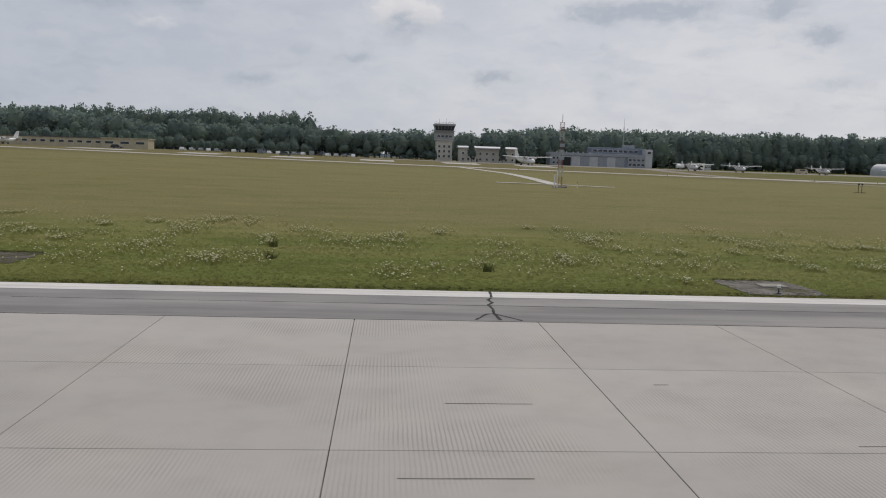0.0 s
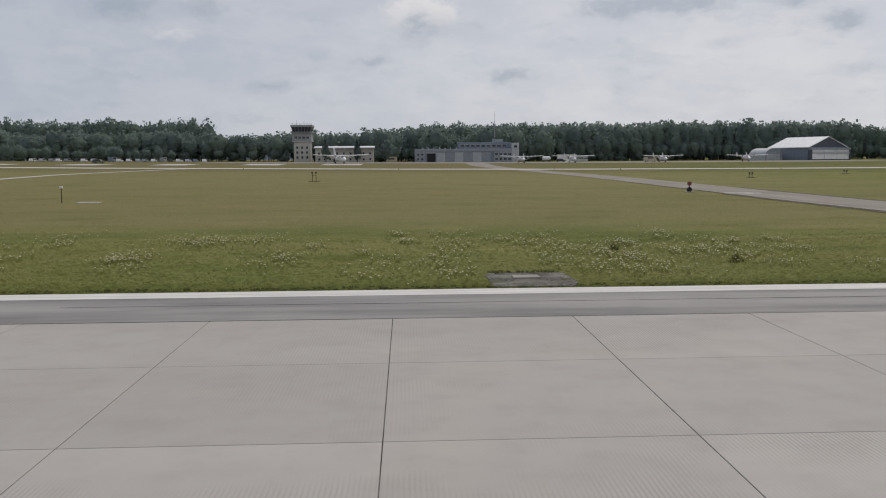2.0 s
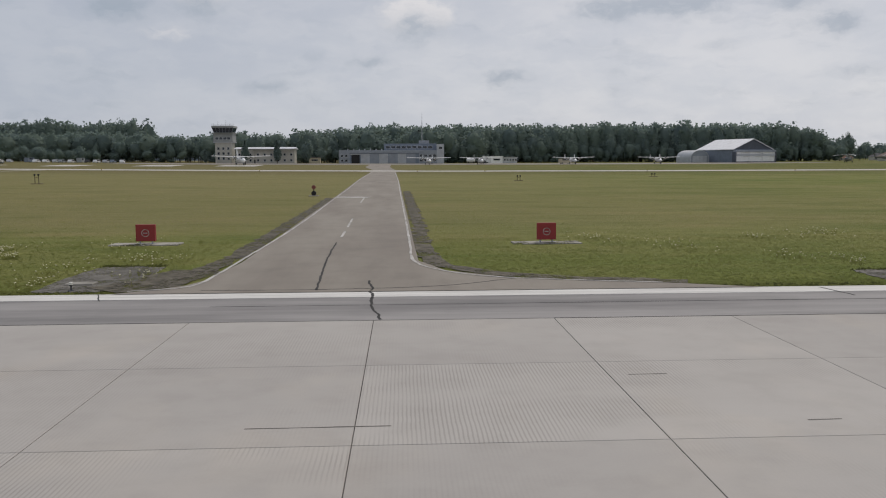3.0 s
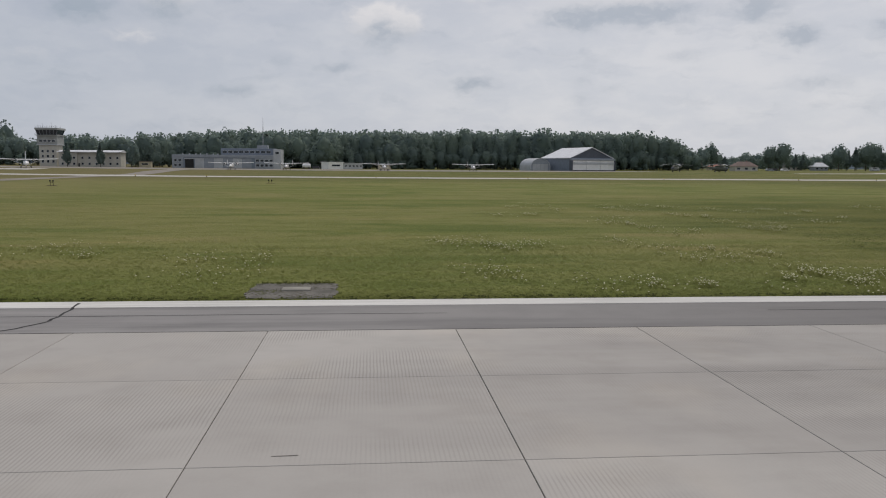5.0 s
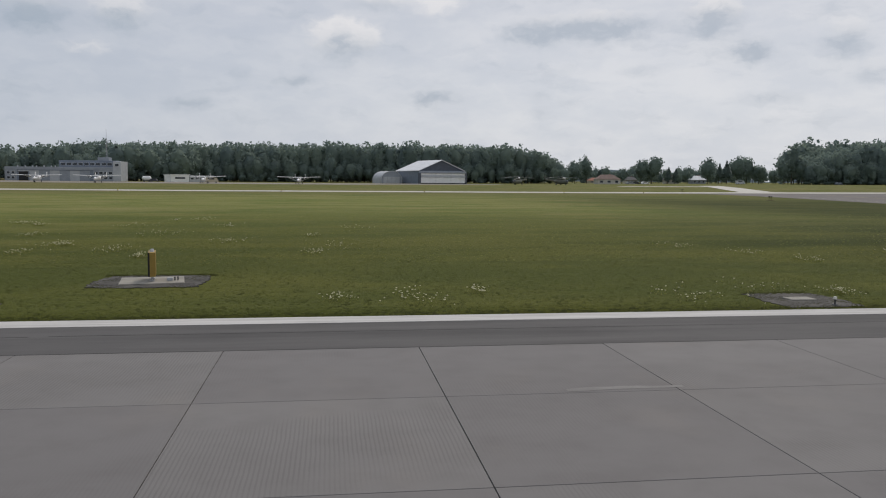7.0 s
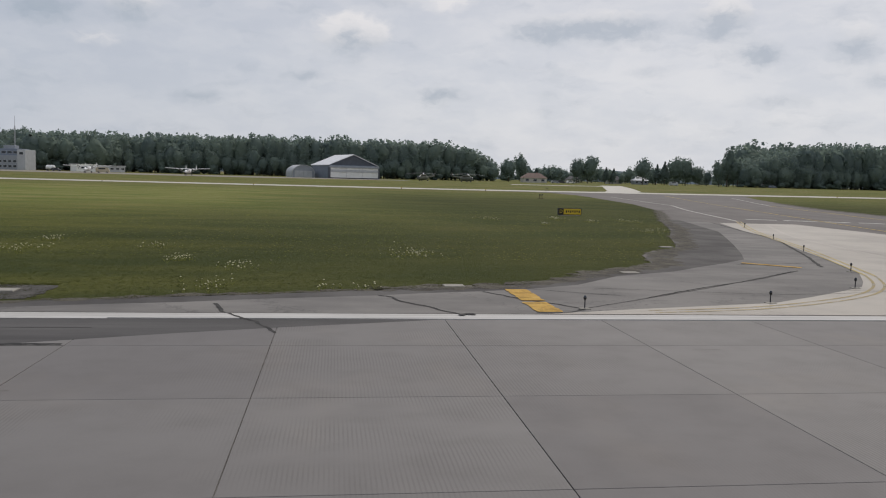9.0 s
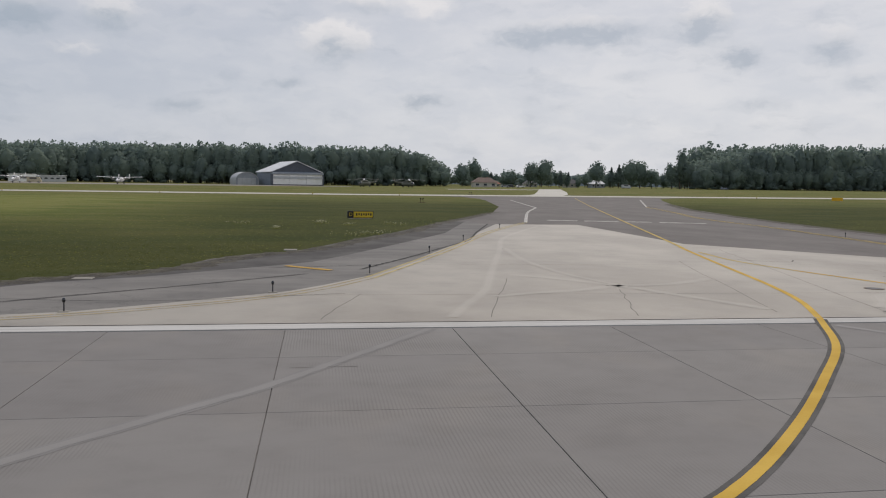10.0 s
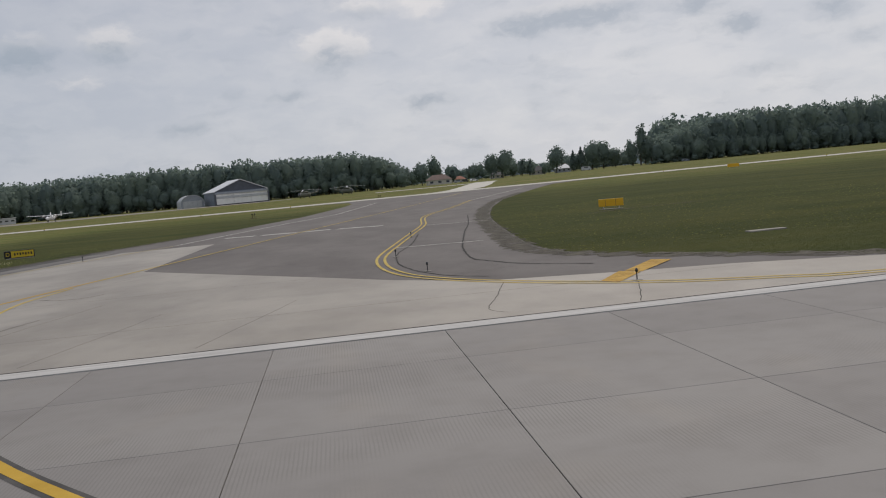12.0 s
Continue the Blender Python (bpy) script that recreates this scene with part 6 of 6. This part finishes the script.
def house(x, y, w, h, roof, wall, label):
    t = thing("house", x, y, lz(x, y), label, "house", "village houses")
    part("wall", Mesh().box(-w / 2, 0, -0.5, w / 2, 9, h * 0.5), wall, t)
    part("roof", Mesh().loft([[(-w / 2 - 0.6, -0.7, h * 0.48), (w / 2 + 0.6, -0.7, h * 0.48), (w / 2 + 0.6, 9.7, h * 0.48), (-w / 2 - 0.6, 9.7, h * 0.48)], [(-w / 4, 4.2, h), (w / 4, 4.2, h), (w / 4, 4.8, h), (-w / 4, 4.8, h)]]), roof, t)
    for k in range(3):
        window(t, -w / 3 + k * w / 3, 0, h * 0.15, w * 0.14, h * 0.22)
    part("chimney", Mesh().box(w * 0.12, 5, h * 0.7, w * 0.12 + 0.7, 5.7, h * 1.06), "red_tile", t)


house(497, 573, 17, 6.8, "dull_tile", "plaster_wall", "house with a faded red hipped roof at the field's edge")
house(600, 700, 12, 7, "dark_roof", "plaster_wall", "white-walled house among garden trees")
house(566, 710, 11, 6, "dark_roof", "plaster_wall", "pale house half hidden by trees")
house(620, 690, 12, 7, "roof_metal", "grey_panel", "grey house with a bright metal roof")
house(530, 700, 12, 5, "red_tile", "beige_wall", "low house with a brown-red roof")


# ---- aircraft, helicopters and vehicles ----
def ellipse(y, zc, rx, rz, n=12):
    return [(rx * math.cos(2 * math.pi * k / n), y, zc + rz * math.sin(2 * math.pi * k / n)) for k in range(n)]


def wheel(parent, x, y, r, w):
    p = part("wheel", Mesh().tube((x - w / 2, y, r), (x + w / 2, y, r), r, r, 12), "rubber", parent)
    part("hub", Mesh().tube((x - w / 2 - 0.02, y, r), (x + w / 2 + 0.02, y, r), r * 0.45, r * 0.45, 8), "steel", p)


def transport_plane(x, y, turn, fins=2):
    t = thing("transport_plane", x, y, lz(x, y) + 0.05, "white high-wing twin-propeller transport aircraft with " + ("two tail fins" if fins == 2 else "one tall tail fin"), "aircraft", "parked aircraft", turn)
    part("fuselage", Mesh().loft([ellipse(-6.6, 1.7, 0.12, 0.12), ellipse(-6.1, 1.75, 0.5, 0.45), ellipse(-5.0, 1.9, 0.85, 0.85), ellipse(-3.6, 2.05, 1.0, 1.1), ellipse(2.0, 2.05, 1.0, 1.1), ellipse(4.5, 2.4, 0.7, 0.75), ellipse(6.5, 2.8, 0.3, 0.3)]), "white", t, smooth=True)
    part("windscreen", Mesh().loft([ellipse(-5.0, 2.45, 0.72, 0.28), ellipse(-4.0, 2.75, 0.85, 0.36), ellipse(-3.5, 2.8, 0.8, 0.33)]), "glass", t)
    wing = [(-0.9, 0.0), (-0.75, 0.14), (0.2, 0.2), (1.3, 0.03), (1.3, -0.02), (-0.6, -0.08)]
    b = Mesh()
    b.loft([[(sx, -1.6 + a * c, 3.25 + zz + dz) for a, zz in wing] for sx, c, dz in ((-11, 0.7, 0.3), (-4, 1.0, 0.05), (4, 1.0, 0.05), (11, 0.7, 0.3))])
    part("wing", b, "white", t)
    for s in (-1, 1):
        n = part("engine_nacelle", Mesh().loft([ellipse(-3.9, 3.1, 0.22, 0.22, 10), ellipse(-3.3, 3.05, 0.42, 0.45, 10), ellipse(-1.6, 3.05, 0.46, 0.5, 10), ellipse(0.2, 3.1, 0.2, 0.22, 10)]), "white", t)
        n.location = (s * 2.9 * U, 0, 0)
        part("spinner", Mesh().tube((0, -3.9, 3.1), (0, -4.25, 3.1), 0.2, 0.03, 10), "dark_steel", n)
        for k in range(4):
            a = k * math.pi / 2 + 0.5
            part("blade", Mesh().box(-0.07, -4.02, 0, 0.07, -3.98, 1.3), "black", n).matrix_basis = Matrix.Translation((0, 0, 3.1 * U)) @ Matrix.Rotation(a, 4, "Y")
        part("wing_strut", Mesh().tube((s * 0.9, -1.3, 1.3), (s * 5.2, -1.3, 3.2), 0.09, 0.09, 6), "white", t)
        if fins == 2:
            part("tail_fin", Mesh().prism_x([(5.4, 2.7), (7.0, 2.7), (7.1, 5.0), (6.3, 5.0)], s * 2.6 - 0.07, s * 2.6 + 0.07), "white", t)
        part("main_gear_leg", Mesh().tube((s * 0.9, 0.2, 1.2), (s * 1.6, 0.2, 0.45), 0.1, 0.08, 6), "steel", t)
        wheel(t, s * 1.7, 0.2, 0.45, 0.28)
    part("tailplane", Mesh().box(-2.7, 5.5, 3.1, 2.7, 6.9, 3.22, 0.03), "white", t)
    if fins == 1:
        part("tail_fin", Mesh().prism_x([(4.0, 2.9), (6.9, 2.9), (7.6, 6.6), (6.2, 6.6)], -0.09, 0.09), "white", t)
    part("nose_leg", Mesh().tube((0, -4.8, 1.2), (0, -4.8, 0.35), 0.08, 0.07, 6), "steel", t)
    wheel(t, 0, -4.8, 0.35, 0.22)
    return t


first = transport_plane(235.3, 431, 3)
for x, y, a in ((282.5, 437, -3), (159.4, 421, 4), (186.2, 424, 2)):
    copy_thing(first, place(x, y, lz(x, y) + 0.05, a))
tall = transport_plane(68.6, 402, 22, 1)
tall.matrix_basis = tall.matrix_basis @ Matrix.Diagonal((1.25, 1.34, 1.2, 1.0))
copy_thing(tall, place(-191, 434, lz(-191, 434) + 0.05, -25) @ Matrix.Scale(0.85, 4))


def helicopter(x, y, turn):
    t = thing("helicopter", x, y, lz(x, y), "dark olive military helicopter with drooping rotor blades", "helicopter", "parked helicopters", turn)
    part("cabin", Mesh().loft([ellipse(-5.4, 1.6, 0.3, 0.3), ellipse(-4.8, 1.7, 1.0, 1.0), ellipse(-3.5, 1.9, 1.25, 1.3), ellipse(2.5, 1.9, 1.25, 1.3), ellipse(4.5, 2.3, 0.8, 0.8)]), "olive", t, smooth=True)
    part("cockpit_glass", Mesh().loft([ellipse(-5.3, 1.95, 0.55, 0.5), ellipse(-4.7, 2.2, 0.95, 0.62), ellipse(-4.0, 2.4, 1.0, 0.6)]), "glass", t)
    part("engine_deck", Mesh().loft([ellipse(-3.2, 3.2, 0.7, 0.45), ellipse(-2.4, 3.4, 1.0, 0.6), ellipse(1.6, 3.4, 0.95, 0.55), ellipse(3.0, 3.1, 0.5, 0.35)]), "olive", t, smooth=True)
    part("tail_boom", Mesh().loft([ellipse(4.0, 2.4, 0.75, 0.75, 10), ellipse(11.0, 3.0, 0.3, 0.35, 10), ellipse(11.6, 3.2, 0.25, 0.3, 10)]), "olive", t, smooth=True)
    part("tail_fin", Mesh().prism_x([(10.6, 3.0), (11.6, 3.0), (12.6, 5.2), (11.9, 5.2)], -0.12, 0.12), "olive", t)
    part("rotor_mast", Mesh().tube((0, -0.4, 3.8), (0, -0.4, 4.6), 0.25, 0.2, 8), "dark_steel", t)
    for k in range(5):
        a = 2 * math.pi * k / 5 + 0.3
        c, s = math.cos(a), math.sin(a)
        pts = [(r, 4.65 - 0.0085 * r * r) for r in (0.3, 3.5, 7.0, 10.2)]
        b = Mesh()
        b.loft([[(r * c - s * o, -0.4 + r * s + c * o, z + dz) for o, dz in ((-0.34, 0), (0.34, 0), (0.34, 0.1), (-0.34, 0.1))] for r, z in pts])
        part("rotor_blade", b, "light_panel", t)
    for k in range(3):
        part("tail_blade", Mesh().box(0.2, -0.1, 0, 0.25, 0.1, 1.7), "dark_steel", t).matrix_basis = Matrix.Translation((0, 12.2 * U, 4.9 * U)) @ Matrix.Rotation(k * 2.09, 4, "X")
    for s in (-1, 1):
        part("strut", Mesh().tube((s * 1.0, 1.6, 1.4), (s * 2.0, 1.6, 0.5), 0.1, 0.1, 6), "dark_steel", t)
        wheel(t, s * 2.1, 1.6, 0.45, 0.3)
    wheel(t, 0, -3.8, 0.35, 0.4)
    part("nose_strut", Mesh().tube((0, -3.8, 1.0), (0, -3.8, 0.35), 0.1, 0.1, 6), "dark_steel", t)
    return t


heli = helicopter(430.6, 466, 35)
copy_thing(heli, place(407.0, 474, lz(407, 474), -40))


def car(x, y, paint, turn=0.0, van=False, label="parked car"):
    L, W, H = (6.8, 2.6, 2.9) if van else (5.6, 2.3, 1.95)
    t = thing("van" if van else "car", x, y, lz(x, y), label, "van" if van else "car", "parked vehicles", turn)
    prof = [(-L / 2, 0.35), (L / 2, 0.35), (L / 2, 0.9), (L * 0.30, 1.0), (L * 0.16, H), (-L * 0.36, H), (-L / 2, 0.95)]
    if van:
        prof = [(-L / 2, 0.35), (L / 2, 0.35), (L / 2, 1.1), (L * 0.36, H), (-L / 2, H)]
    part("body", Mesh().prism(prof, -W / 2, W / 2), paint, t)
    part("side_windows", Mesh().box(-L * 0.3, -W / 2 - 0.02, H * 0.66, L * 0.18, W / 2 + 0.02, H * 0.9), "glass", t)
    for sx in (-0.3, 0.3):
        for sy in (-1, 1):
            w = part("wheel", Mesh().tube((sx * L, sy * W / 2 - 0.1 * sy, 0.42), (sx * L, sy * W / 2 + 0.04 * sy, 0.42), 0.42, 0.42, 10), "rubber", t)
            part("hub", Mesh().tube((sx * L, sy * W / 2, 0.42), (sx * L, sy * W / 2 + 0.06 * sy, 0.42), 0.2, 0.2, 8), "steel", w)


colours = ["white", "light_panel", "camo_grey", "white", "camo_grey", "dark_steel", "white", "light_panel", "blue_panel", "white"]
names_ = {"white": "white", "camo_grey": "grey", "red": "red", "dark_steel": "black", "light_panel": "silver", "blue_panel": "blue-grey"}
for k in range(20):
    c = colours[k % 10]
    car(-118 + k * 4.9 + (6 if k > 7 else 0), 497 + (k % 3) * 1.2, c, 80 + (k % 4) * 6, k in (8, 14), names_[c] + (" van" if k in (8, 14) else " car") + " parked in a row before the trees")
car(236, 455, "beige_wall", 10, True, "beige van parked near the aircraft")
car(196, 508, "dark_steel", 0, False, "dark car parked beside the tank")
car(-118 - 12, 415, "dark_steel", 0, False, "dark car out on the far pads")
car(-48, 408, "olive", 0, False, "olive car out on the far pads")
for k, (x, y) in enumerate(((508, 560), (513, 562), (519, 560), (611, 600), (680, 580))):
    car(x, y, colours[k + 4], 0, k == 3, names_[colours[k + 4]] + (" van" if k == 3 else " car") + " parked by the village edge")

# ---- the runway slabs along the way ----
slab_mesh = Mesh().box(JOINT / 2, JOINT / 2, -0.05, 5 - JOINT / 2, 5 - JOINT / 2, 0.0, 0.006).data("slab", "slab")
for k in range(-8, 92):
    for y0 in (7.5, 12.5, 17.5):
        o = new("slab", slab_mesh)
        o.parent = runway
        o.location = (k * 5 * U, y0 * U, random.uniform(-0.0006, 0.0))
edge_mesh = Mesh().box(JOINT / 2, JOINT / 2, -0.05, 5 - JOINT / 2, 3.88, 0.0, 0.006).data("slab", "slab")
for k in range(69, 91):
    o = new("slab", edge_mesh)
    o.parent = runway
    o.location = (k * 5 * U, 22.5 * U, -0.0006)
